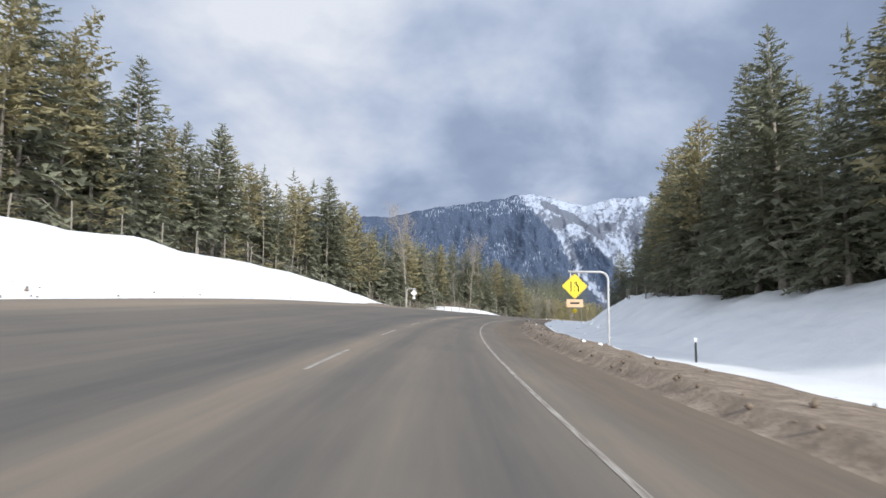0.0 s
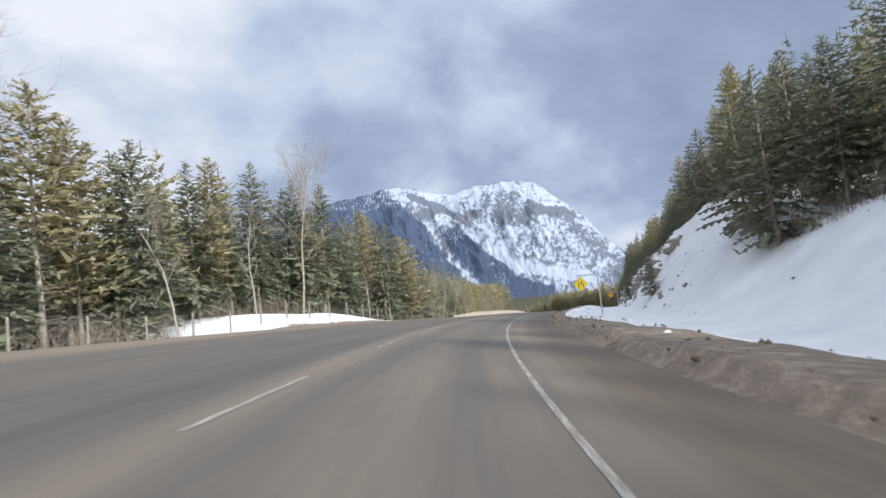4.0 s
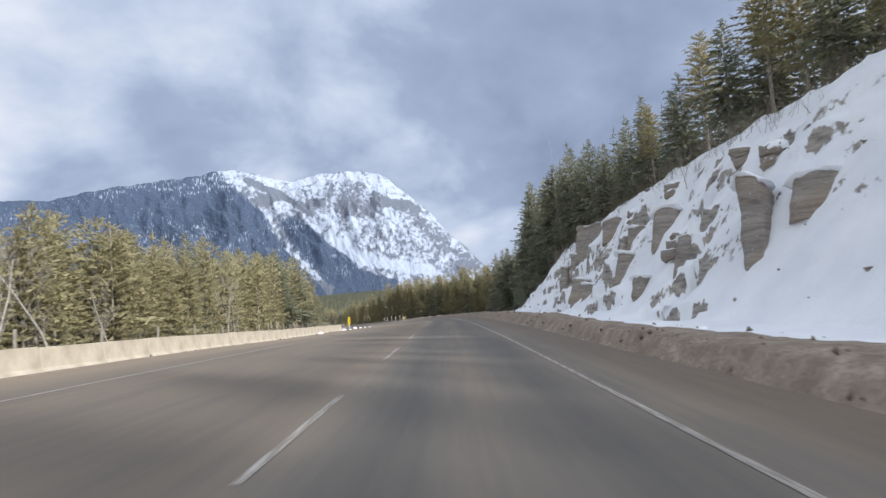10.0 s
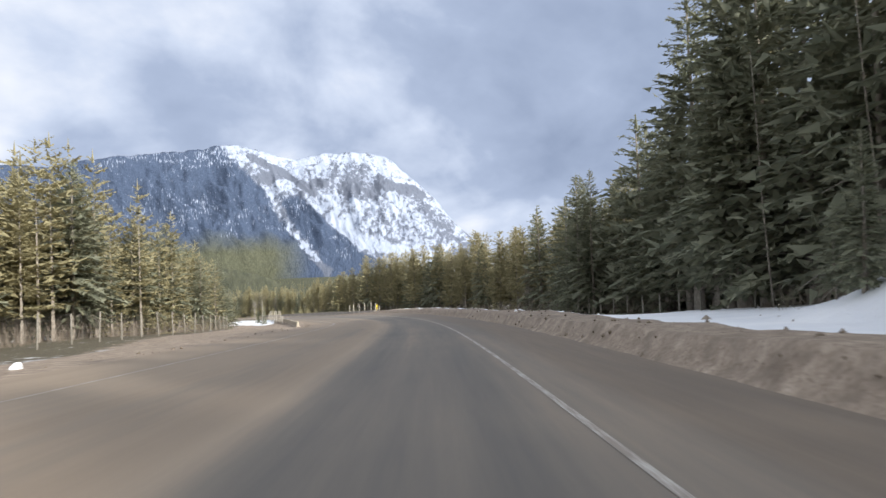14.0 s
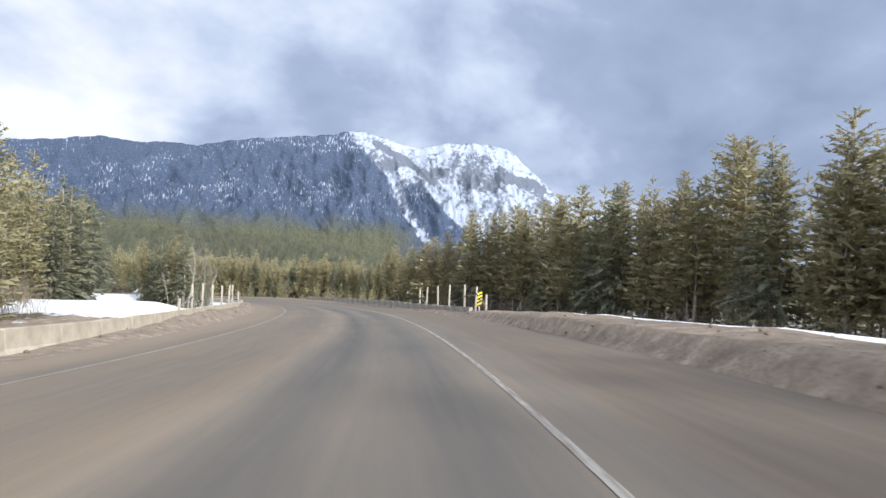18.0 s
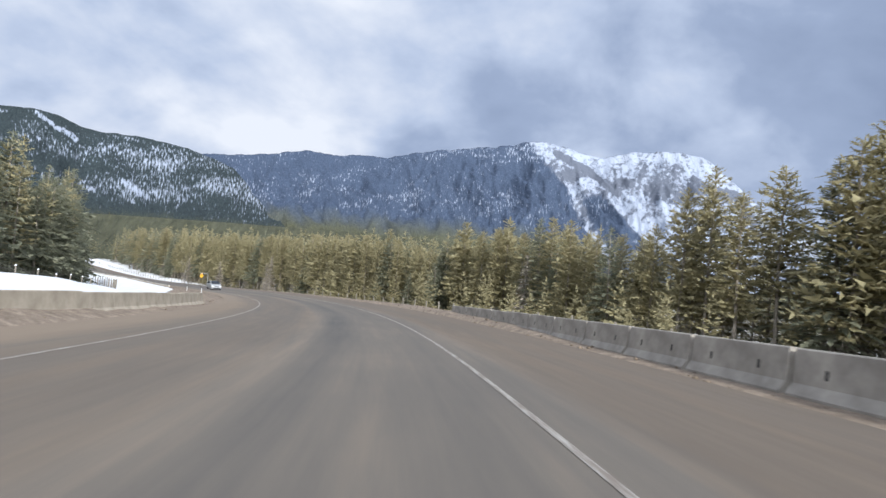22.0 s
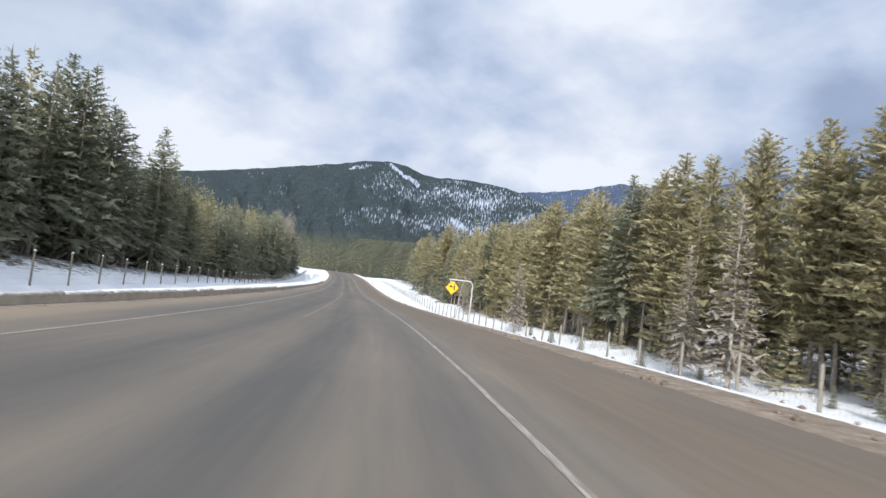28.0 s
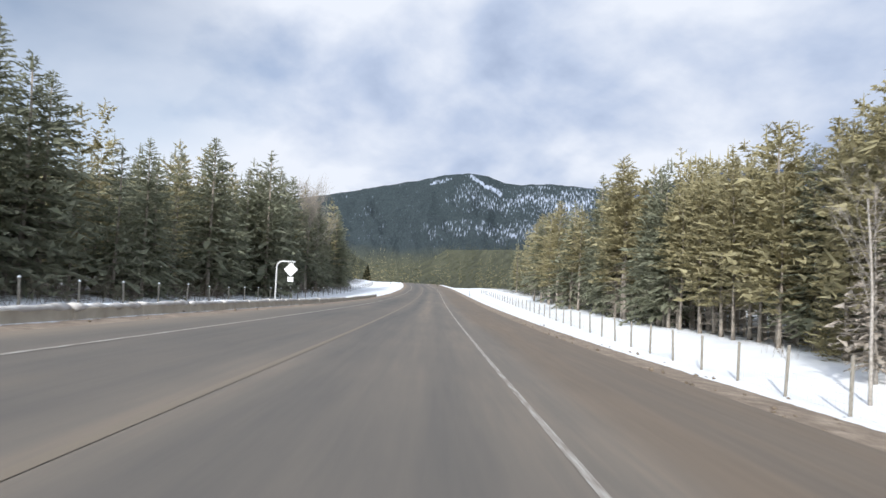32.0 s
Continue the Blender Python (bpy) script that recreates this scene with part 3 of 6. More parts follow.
def build_ground():
    s = np.concatenate([np.arange(S0, 130, 1.5), np.arange(130, 286, 0.37), np.arange(286, S1 + 0.1, 1.5)])
    d = np.concatenate([-np.geomspace(170, 22, 26), np.arange(-21, -6, 0.5), np.arange(-6, 3, 1.0), np.arange(3, 8.4, 0.3), np.arange(8.4, 18.4, 0.16), np.arange(18.4, 21.9, 0.3), np.arange(22, 34, 0.9), np.geomspace(34, 170, 20)])
    S, D = np.meshgrid(s, d, indexing="ij")
    e = D - right_edge(S)
    w = steps(S, (-120, 2.7), (90, 2.7), (116, 1.15), (138, 1.15), (160, 1.6), (200, 1.7), (270, 2.4), (300, 2.3), (372, 2.3), (386, 3.2), (480, 2.4), (510, 2.0), (555, 1.8), (580, 1.4), (840, 1.4))
    sand = np.where(D > 0, 1 - smooth(0.8, 1.12, e / w), 0)
    e2 = left_edge(S) - D
    w2 = steps(S, (-120, 0.3), (60, 0.3), (80, 2.6), (114, 3.4), (122, 4.4), (138, 4.4), (146, 4.8), (156, 3.6), (160, 3.4), (260, 4.0), (300, 8.0), (318, 12), (382, 12), (392, 3.0), (400, 1.8), (470, 1.6), (498, 4.5), (514, 6.0), (522, 4.6), (531, 3.0), (545, 1.6), (600, 1.0), (840, 0.8))
    sand = np.where(D < 0, 1 - smooth(0.6, 1.3, e2 / w2), sand)
    lit = np.where(D > 0, np.maximum(0.55 * smooth(16, 30, D) * smooth(285, 330, S), 0.64 * smooth(10.5, 13.5, D) * smooth(304, 320, S) * (1 - smooth(526, 544, S))), 0.6 * smooth(steps(S, (-120, 22), (165, 21), (190, 16), (840, 16)), steps(S, (-120, 30), (165, 29), (190, 24), (840, 24)), -D) * smooth(75, 110, S))
    lit = np.where(D < 0, np.maximum(lit, 0.75 * smooth(280, 300, S) * (1 - smooth(383, 390, S) + smooth(416, 420, S) * (1 - smooth(404, 412, S - 3.0 * np.clip(-D - 10.5, 0, 9)))) * smooth(10.4, 11.2, -D)), lit)
    lit = lit * np.where((D < 0) & (((S > 387) & (S < 417)) | (S - 3.0 * np.clip(-D - 10.5, 0, 9) > 406)) & (S > 387) & (S < 470), smooth(28, 40, -D), 1)
    g = mesh_grid("ground", world_height(S, D), M_GROUND, attrs=(("sand", sand), ("litter", lit), ("rocky", smooth(110, 130, S) * (1 - smooth(281, 288, S)) * (D > 0))))
    tagged(g, "snow-covered roadside ground with brown sanded verges", "ground", kind="structure")


build_ground()


def ribbon(name, s, dl, dr, lift, material, columns=2, attrs=False):
    s = np.asarray(s, float)
    u = np.linspace(0, 1, columns)
    D = np.broadcast_to(dl, s.shape)[:, None] * (1 - u) + np.broadcast_to(dr, s.shape)[:, None] * u
    S = np.repeat(s[:, None], columns, 1)
    extra = ()
    if attrs:
        lane = D - right_line(S)[:, :]
        dust = 0.50 - 0.30 * np.exp(-((lane + 2.75) / 0.55)**2) - 0.22 * np.exp(-((lane + 0.9) / 0.5)**2) + 0.18 * smooth(-4.4, -6.2, lane)
        dust = dust + 0.22 * np.exp(-((lane + 3.9) / 0.7)**2) - 0.08 * np.exp(-((lane + 5.8) / 1.1)**2) + 0.42 * smooth(0.3, 2.2, left_line(S) - D)
        dust = dust + 0.26 * smooth(235, 262, S) * (1 - smooth(330, 360, S)) * smooth(-2.0, -4.0, lane)
        dust = dust - 0.36 * smooth(-3.4, -4.6, lane) * (1 - smooth(190, 235, S)) - 0.14 * smooth(-2.0, -4.0, lane) * smooth(380, 440, S) - 0.18 * smooth(-2.6, -4.0, lane) * smooth(520, 560, S)
        extra = (("dust", dust), ("mud", 0.85 * smooth(0.2, 1.3, lane) + steps(S, (80, 0), (130, 0.6), (470, 0.6), (540, 0.3)) * smooth(-3.0, -4.2, lane)))
    return mesh_grid(name, at(S, D, lift), material, np.stack([D, S], -1), extra)


def build_road():
    s = np.arange(S0, S1 + 0.1, 1.0)
    tagged(ribbon("road", s, left_edge(s), right_edge(s), 0.0, M_ROAD, 60, True), "grey-brown asphalt highway dusty with sand", "road", kind="structure")
    w = 0.045
    tagged(ribbon("right_edge_line", s, right_line(s) - w, right_line(s) + w, 0.006, M_WHITE), "worn solid white edge line on asphalt", "road marking", kind="structure")
    s2 = s[s > 138]
    tagged(ribbon("left_edge_line", s2, left_line(s2) - w, left_line(s2) + w, 0.006, M_WHITE), "worn solid white edge line on asphalt", "road marking", kind="structure")
    s3 = s[s > 562]
    mid = steps(s3, (545, -2.8), (585, -2.72), (605, -2.45), (640, -2.35), (840, -2.2))
    tagged(ribbon("centre_line", s3, mid - 0.06, mid + 0.06, 0.006, M_YELLOW), "faded yellow centre line on asphalt", "road marking", kind="structure")
    ends = [13.7 + 10.7 * k for k in range(-8, 12)] + [131.4 + 9.98 * k for k in range(1, 10)]
    for e in ends:
        q = e + np.linspace(-4.2, 0, 6)
        o = ribbon("lane_dash", q, right_line(q) - 3.7 - w, right_line(q) - 3.7 + w, 0.006, M_WHITE)
        tagged(o, "worn white lane dash on asphalt", "road marking", "lane dashes", "structure")


build_road()


# ---- distance: valley floor and mountains ----
def build_valley():
    x = np.linspace(-4900, 4900, 120)
    X, Y = np.meshgrid(x, x, indexing="ij")
    along = np.clip(Y, -200, 700)
    Z = np.interp(along, [-200, 0, 200, 350, 500, 700], [-8, -9, -16, -24, -36, -42]) - 2 + 3 * fbm(X, Y, 0.004, 3.0)
    o = mesh_grid("valley_floor", np.stack([X, Y, Z], -1), M_OLIVE, np.stack([X, Y], -1), attrs=(("snowy", 0 * X - 0.7), ("rocky", 0 * X), ("foot", 0 * X + 1.0)))
    tagged(o, "wide valley floor covered with olive-green forest", "ground", kind="structure")


build_valley()


def mountain(name, eye, ridge, near, far, label, snow_rule, seed, material, base=-1.0, rough=1.0, n=260, foot_top=4.6):
    """A massif whose skyline, from the road's side, rises to the given bearings and heights (degrees). Returns its places."""
    a = np.linspace(ridge[0][0], ridge[-1][0], n)
    top = spline(a, [r[0] for r in ridge], [r[1] for r in ridge])
    v = np.concatenate([np.linspace(0, 1, 110), np.linspace(1.03, 1.5, 12)])
    A, V = np.meshgrid(np.radians(a), v, indexing="ij")
    T = np.repeat(top[:, None], len(v), 1)
    Rr = near + (far - near) * V
    x, y = eye[0] - Rr * np.sin(A), eye[1] + Rr * np.cos(A)
    face = np.where(V <= 1, 0.25 * V + 0.75 * V**1.6, 1 - 1.6 * (V - 1))
    crest = far * np.tan(np.radians(T)) + eye[2]
    foot = near * math.tan(math.radians(base)) + eye[2] - 30
    z = foot + (crest - foot) * face
    even = np.degrees(np.arctan2(z - eye[2], Rr))
    gul = np.abs(fbm((np.degrees(A) - 5 * V) * 30, V * 250, 0.02, seed, 5))
    amp = (crest - foot) * 0.17 * rough * np.clip(V, 0, 1) * smooth(0.12, 0.55, V) * np.where(V < 1, np.clip((1 - V) * 5, 0, 1), np.clip((V - 1) * 4, 0, 0.4))
    z = z - amp * gul + (crest - foot) * 0.012 * rough * fbm(np.degrees(A) * 90, V * 700, 0.02, seed + 3, 4) * np.clip(V * 2, 0, 1)
    E = np.degrees(np.arctan2(z - eye[2], Rr))
    snowy, rocky = snow_rule(np.degrees(A), V, E)
    pts = np.stack([x, y, z], -1)
    tagged(mesh_grid(name, pts, material, np.stack([A * far, z], -1), attrs=(("snowy", snowy), ("rocky", rocky), ("foot", smooth(foot_top + 0.8, foot_top - 3.2, even) * (rocky < 0.5) * smooth(-16, -10, np.degrees(A))))), label, "mountain", kind="structure")
    return pts


def line_distance(A, E, a0, e0, a1, e1):
    t = np.clip(((A - a0) * (a1 - a0) + (E - e0) * (e1 - e0)) / ((a1 - a0)**2 + (e1 - e0)**2), 0, 1)
    return np.hypot(A - a0 - t * (a1 - a0), E - e0 - t * (e1 - e0))


def vnoise(x, y, seed=0.0):
    """Smooth lattice noise for whole arrays, 0 to 1."""
    i, j = np.floor(x), np.floor(y)
    u, v = x - i, y - j
    u, v = u * u * (3 - 2 * u), v * v * (3 - 2 * v)

    def h(a, b):
        return np.mod(np.sin(a * 127.1 + b * 311.7 + seed * 74.7) * 43758.5453, 1.0)
    return (h(i, j) * (1 - u) + h(i + 1, j) * u) * (1 - v) + (h(i, j + 1) * (1 - u) + h(i + 1, j + 1) * u) * v


def peak_snow(A, V, E):
    """A dark forested flank, a snow gully, a dark wooded spur, then the open snow face whose rock ribs fan out from the summit."""
    wob = 0.5 * fbm(A * 3, E * 3, 1.0, 2.0, 3)
    edge = np.interp(E, [0, 4, 7, 9, 12], [-15.5, -12.3, -10.8, -9.2, -6.5]) + wob
    spur = np.interp(E, [0, 1.5, 5, 8, 9], [-23, -19.5, -15.8, -12.8, -11.8]) + wob
    open_ = smooth(0.15, -0.25, A - edge)
    s = 0.14 + 0.20 * smooth(3.0, 5.5, E) * smooth(8.0, 6.0, E) + 0.36 * smooth(8.8, 11.2, E)
    fan, reach = np.degrees(np.arctan2(A + 18.5, 13.2 - E)), np.hypot(A + 18.5, 13.2 - E)
    bend = fan + 9 * vnoise(A * 0.5, E * 0.5, 11.0)
    rib = 0.36 * vnoise(bend * 0.22, reach * 0.5, 3.0) + 0.24 * vnoise(bend * 0.8, reach * 1.0, 5.0) + 0.22 * vnoise(A * 1.9, E * 2.6 + 0.5 * A, 7.0) + 0.18 * vnoise(A * 4.6, E * 5.2 + A, 9.0)
    face = 0.58 + 0.85 * (rib - 0.5) - 0.10 * smooth(6.5, 4.0, E) * smooth(-19, -23, A)
    for a, e, ra, re, k in ((-15.7, 8.3, 0.8, 0.7, 0.55), (-18.3, 7.9, 1.1, 0.8, 0.5), (-20.6, 7.4, 0.8, 0.8, 0.5), (-10.6, 8.9, 1.0, 0.5, 0.6), (-17.0, 9.6, 0.5, 0.9, 0.3), (-20.0, 9.6, 0.5, 0.9, 0.3)):
        face = face - k * np.exp(-((A - a + 0.5 * wob) / ra)**2 - ((E - e + 0.4 * wob) / re)**2)
    face = face - 0.55 * smooth(0.75, 0.15, line_distance(A, E, -21.4, 8.5, -25.4, 7.0) + 0.5 * wob)
    face = face - 0.65 * smooth(0.42, 0.10, line_distance(A, E, -9.2, 10.9, -12.2, 9.4) + 0.25 * wob) - 0.65 * smooth(0.45, 0.10, line_distance(A, E, -12.2, 9.4, -15.0, 7.5) + 0.25 * wob)
    face = face + 0.5 * smooth(0.7, 0.1, line_distance(A, E, -16.4, 5.0, -20.0, 2.4) + 0.3 * wob) + 0.5 * smooth(0.8, 0.1, line_distance(A, E, -20.0, 2.4, -26.0, 0.8) + 0.3 * wob)
    face = face + 0.10 * smooth(9.6, 11.0, E)
    s = s * (1 - open_) + face * open_
    in_spur = open_ * smooth(0.6, 1.1, edge - A) * smooth(-0.3, 0.3, A - spur) * smooth(7.8, 6.6, E + 0.6 * wob)
    s = s - 0.40 * in_spur
    s = s - 0.35 * smooth(1.2, 0.2, E) * smooth(-22, -18, A)
    return s, open_ * (1 - in_spur)


def ridge_snow(A, V, E):
    """Dark woods with two open snow clearings by the top and broken snow on the right-hand slope."""
    wob = 0.35 * fbm(A * 4, E * 4, 1.0, 3.0, 3)
    s = 0.02 + 0.36 * smooth(42, 37, A) * smooth(2.5, 4.5, E) * smooth(9.6, 8.0, E) + 0.16 * smooth(35, 30, A)
    s = s + 0.9 * smooth(0.30, 0.10, line_distance(A, E, 41.2, 8.75, 39.4, 9.35) + wob * 0.4) + 0.9 * smooth(0.30, 0.08, line_distance(A, E, 37.3, 9.55, 34.4, 7.9) + wob * 0.5)
    s = s + 0.5 * smooth(0.35, 0.1, line_distance(A, E, 30.6, 5.0, 28.8, 3.8))
    return s, 0 * A


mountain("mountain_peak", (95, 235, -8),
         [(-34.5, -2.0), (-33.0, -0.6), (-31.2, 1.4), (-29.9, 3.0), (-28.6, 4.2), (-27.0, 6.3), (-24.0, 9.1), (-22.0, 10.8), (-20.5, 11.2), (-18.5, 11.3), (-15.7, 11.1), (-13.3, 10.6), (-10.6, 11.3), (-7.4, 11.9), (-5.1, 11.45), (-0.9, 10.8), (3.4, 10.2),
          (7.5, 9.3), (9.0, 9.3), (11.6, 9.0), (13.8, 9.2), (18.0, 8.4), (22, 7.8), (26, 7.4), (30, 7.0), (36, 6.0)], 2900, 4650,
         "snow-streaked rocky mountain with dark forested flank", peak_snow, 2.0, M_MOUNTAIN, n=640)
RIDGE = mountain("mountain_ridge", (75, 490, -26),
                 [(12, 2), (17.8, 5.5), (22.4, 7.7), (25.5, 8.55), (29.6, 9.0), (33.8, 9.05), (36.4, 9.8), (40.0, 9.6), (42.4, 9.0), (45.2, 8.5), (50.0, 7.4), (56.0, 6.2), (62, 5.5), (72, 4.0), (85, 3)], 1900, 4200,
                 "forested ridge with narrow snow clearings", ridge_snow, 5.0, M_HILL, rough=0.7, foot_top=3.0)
no_snow = lambda A, V, E: (-0.35 + 0.45 * smooth(0.55, 1.0, V), 0 * A)
FOOTHILL = mountain("foothill", (107, 295, -11), [(-16, -2.0), (-12.5, -1.4), (-9.8, -0.3), (-6.6, 0.6), (-2.5, 1.2), (1.8, 1.5), (5.9, 1.6), (11, 1.6), (17.7, 1.5), (26, 1.3), (34, 1.0)], 420, 1150,
                    "low olive-green wooded foothill", no_snow, 7.0, M_OLIVE, rough=0.5, n=120)
HILLSIDE = mountain("hillside", (30, 525, -29), [(45, 0.8), (48, 2.4), (52, 4.4), (58, 6.0), (66, 7.0), (80, 7.0), (95, 6.0)], 300, 760, "wooded hillside rising beside the road", no_snow, 9.0, M_OLIVE, rough=0.4, n=120)


# ---- helpers for things ----
def mesh_of(name, verts, faces, material, flat=True):
    """A mesh from arrays: faces all of one size, an array (n, 3) or (n, 4), or a list."""
    me = bpy.data.meshes.new(name)
    if isinstance(faces, list):
        me.from_pydata([tuple(v) for v in verts], [], faces)
    else:
        verts, faces = np.asarray(verts, np.float32), np.asarray(faces, np.int32)
        n, k = faces.shape
        me.vertices.add(len(verts)); me.vertices.foreach_set("co", verts.ravel())
        me.loops.add(n * k); me.loops.foreach_set("vertex_index", faces.ravel())
        me.polygons.add(n)
        me.polygons.foreach_set("loop_start", np.arange(0, n * k, k, dtype=np.int32))
    me.update(calc_edges=True)
    me.materials.append(material)
    if not flat:
        me.polygons.foreach_set("use_smooth", np.ones(len(me.polygons), bool))
    return me


def part(name, me, parent, label=""):
    o = new(name, me)
    o.parent = parent
    return tagged(o, label)


def thing(name, m, label, category, group="", kind=""):
    o = new(name)
    o.empty_display_size = 0.3
    o.matrix_basis = m
    return tagged(o, label, category, group, kind)


def place(s, d, h=None, turn=0.0):
    """A pose on the ground at s, d, turned with the road."""
    p = world_height(s, d) if h is None else at(s, d, h)
    return pose(float(p[0]), float(p[1]), float(p[2]), 0, 0, turn_at(s) + turn)


def tube(path, radii, sides=6, cap=True):
    """Vertices and quads of a tube along a path, with end caps as extra faces."""
    path = np.asarray(path, float)
    t = np.gradient(path, axis=0)
    t /= np.linalg.norm(t, axis=1)[:, None] + 1e-9
    ref = np.array([0.0, 1.0, 0.0]) if abs(t[0][1]) < 0.9 else np.array([1.0, 0.0, 0.0])
    v, f = [], []
    for i, (p, q, r) in enumerate(zip(path, t, radii)):
        a = np.cross(q, ref); a /= np.linalg.norm(a) + 1e-9
        b = np.cross(q, a)
        for k in range(sides):
            w = 2 * math.pi * k / sides
            v.append(p + r * (a * math.cos(w) + b * math.sin(w)))
    n = len(path)
    for i in range(n - 1):
        for k in range(sides):
            k2 = (k + 1) % sides
            f.append((i * sides + k, i * sides + k2, (i + 1) * sides + k2, (i + 1) * sides + k))
    if cap:
        f.append(tuple(range(sides - 1, -1, -1)))
        f.append(tuple((n - 1) * sides + k for k in range(sides)))
    return v, f


def join(items):
    v, f = [], []
    for vv, ff in items:
        o = len(v)
        v += [tuple(p) for p in vv]
        f += [tuple(i + o for i in q) for q in ff]
    return v, f


def box(x0, x1, y0, y1, z0, z1):
    v = [(x, y, z) for z in (z0, z1) for y in (y0, y1) for x in (x0, x1)]
    return v, [(0, 2, 3, 1), (4, 5, 7, 6), (0, 1, 5, 4), (2, 6, 7, 3), (0, 4, 6, 2), (1, 3, 7, 5)]


def prism(outline, y0, y1):
    """An outline in x, z pushed from y0 to y1."""
    n = len(outline)
    v = [(x, y0, z) for x, z in outline] + [(x, y1, z) for x, z in outline]
    f = [tuple(range(n)), tuple(range(2 * n - 1, n - 1, -1))]
    f += [(i, i + n, (i + 1) % n + n, (i + 1) % n) for i in range(n)]
    return v, f


# ---- trees ----
def conifer_arrays(seed, H, R, z0, per, gap, stations, up, droop, taper=0.85, ragged=0.3, twig=0.5, tufts=0):
    """Trunk and crown of a conifer. Each bough is a feather of small needle sprays."""
    g = np.random.default_rng(seed)
    z, out = z0 * H, []
    rows = []
    while z < H * 0.985:
        u = (z / H - z0) / (1 - z0)
        prof = (1 - u)**taper * (0.45 + 0.55 * min(1, u / 0.12 + 0.25))
        k = max(3, int(round(per * (0.6 + 0.4 * (1 - u)) + g.uniform(-1, 1))))
        a0 = g.uniform(0, 6.283)
        for i in range(k):
            if g.uniform() < 0.10:
                continue
            rows.append((z + g.uniform(-0.4, 0.4) * gap, a0 + 6.283 * i / k + g.uniform(-0.35, 0.35), max(0.16, R * prof * (1 + ragged * g.uniform(-1, 0.7))), u))
        z += gap * (1.0 - 0.45 * u) * g.uniform(0.8, 1.2)
    B = np.array(rows)
    zc, a, l, u = B.T
    dirv = np.stack([np.cos(a), np.sin(a), 0 * a], 1)
    perp = np.stack([-np.sin(a), np.cos(a), 0 * a], 1)
    lift = up + 0.55 * u + g.uniform(-0.1, 0.1, len(a))
    base = np.stack([0 * a, 0 * a, zc], 1)

    def spine(t):
        return base + dirv * (l * t)[:, None] + np.array([0, 0, 1.0]) * (l * (lift * t - droop * t * t * (1 - 0.5 * u)))[:, None]

    tris = []
    ts = np.linspace(0.12, 0.86, stations)
    dt = 1.15 / stations
    for t in ts:
        b0, b1 = spine(np.full(len(a), t)), spine(np.full(len(a), min(t + 0.95 * dt, 1.0)))
        for side in (-1, 1):
            w = l * twig * (1.05 - 0.75 * t) * g.uniform(0.6, 1.25, len(a))
            tip = b0 + dirv * (w * 0.80)[:, None] + perp * (side * w * 0.70)[:, None]
            tip[:, 2] -= w * g.uniform(0.0, 0.30, len(a))
            tris.append(np.stack([b0, b1, tip], 1))
        w = l * twig * 0.5 * (1.0 - 0.5 * t) * g.uniform(0.4, 1.0, len(a))
        tip = (b0 + b1) / 2 + perp * (w * g.uniform(-0.4, 0.4, len(a)))[:, None]
        tip[:, 2] -= w
        tris.append(np.stack([b0, b1, tip], 1))
    e0, e1 = spine(np.full(len(a), 0.8)), spine(np.full(len(a), 1.06))
    off = perp * (l * 0.07)[:, None]
    tris.append(np.stack([e0 - off, e0 + off, e1], 1))
    # loose tufts of needles that hide the boughs' ribs
    for k in range(tufts):
        t = g.uniform(0.25, 1.0, len(a))
        c = spine(t) + perp * (l * 0.22 * g.uniform(-1, 1, len(a)))[:, None]
        w = (0.10 + 0.13 * g.uniform(size=len(a))) * np.clip(l / 1.2, 0.5, 1.2)
        out_ = dirv * g.uniform(0.3, 1.6, (len(a), 1)) + perp * g.normal(0, 0.8, (len(a), 1)) + np.array([0, 0, 1.0]) * g.normal(0.1, 0.5, (len(a), 1))
        q = g.normal(0, 0.42, (2, len(a), 3)) * w[None, :, None]
        tris.append(np.stack([c + q[0], c + q[1], c + out_ * (w * 1.5)[:, None]], 1))
    # leader
    n = 4
    aa = np.linspace(0, 6.283, n, endpoint=False)
    c = np.stack([0.10 * np.cos(aa), 0.10 * np.sin(aa), np.full(n, H * 0.93)], 1)
    tris.append(np.stack([c, np.roll(c, -1, 0), np.tile([0, 0, H * 1.01], (n, 1))], 1))
    T = np.concatenate(tris)
    return T.reshape(-1, 3), np.arange(len(T) * 3).reshape(-1, 3)


def trunk_arrays(seed, H, r, sides=6, stubs=0, stub_top=0.4, reach=1.5):
    g = np.random.default_rng(seed + 99)
    z = np.linspace(-0.4, H * 0.97, 7)
    p = np.stack([0.05 * np.sin(z * 0.5 + seed), 0.05 * np.cos(z * 0.37 + seed), z], 1)
    items = [tube(p, np.interp(z, [-0.4, 0.3, H], [r * 1.35, r, 0.02]), sides)]
    for k in range(stubs):
        a, zz, ll = g.uniform(0, 6.283), g.uniform(0.05, stub_top) * H, g.uniform(0.4, 1.0) * reach
        q = np.array([[0, 0, zz], [ll * 0.6 * math.cos(a), ll * 0.6 * math.sin(a), zz + 0.05], [ll * math.cos(a), ll * math.sin(a), zz - g.uniform(0.05, 0.35) * ll]])
        items.append(tube(q, [0.022, 0.016, 0.006], 3, False))
    return join(items)


SPRUCES = [(11, 15.0, 3.3), (12, 17.0, 3.5), (13, 12.0, 3.0), (14, 9.0, 2.5)]
PINES = [(21, 15.0, 2.2), (22, 16.5, 2.3), (23, 13.0, 2.1), (24, 11.0, 2.1)]
_kinds = {}


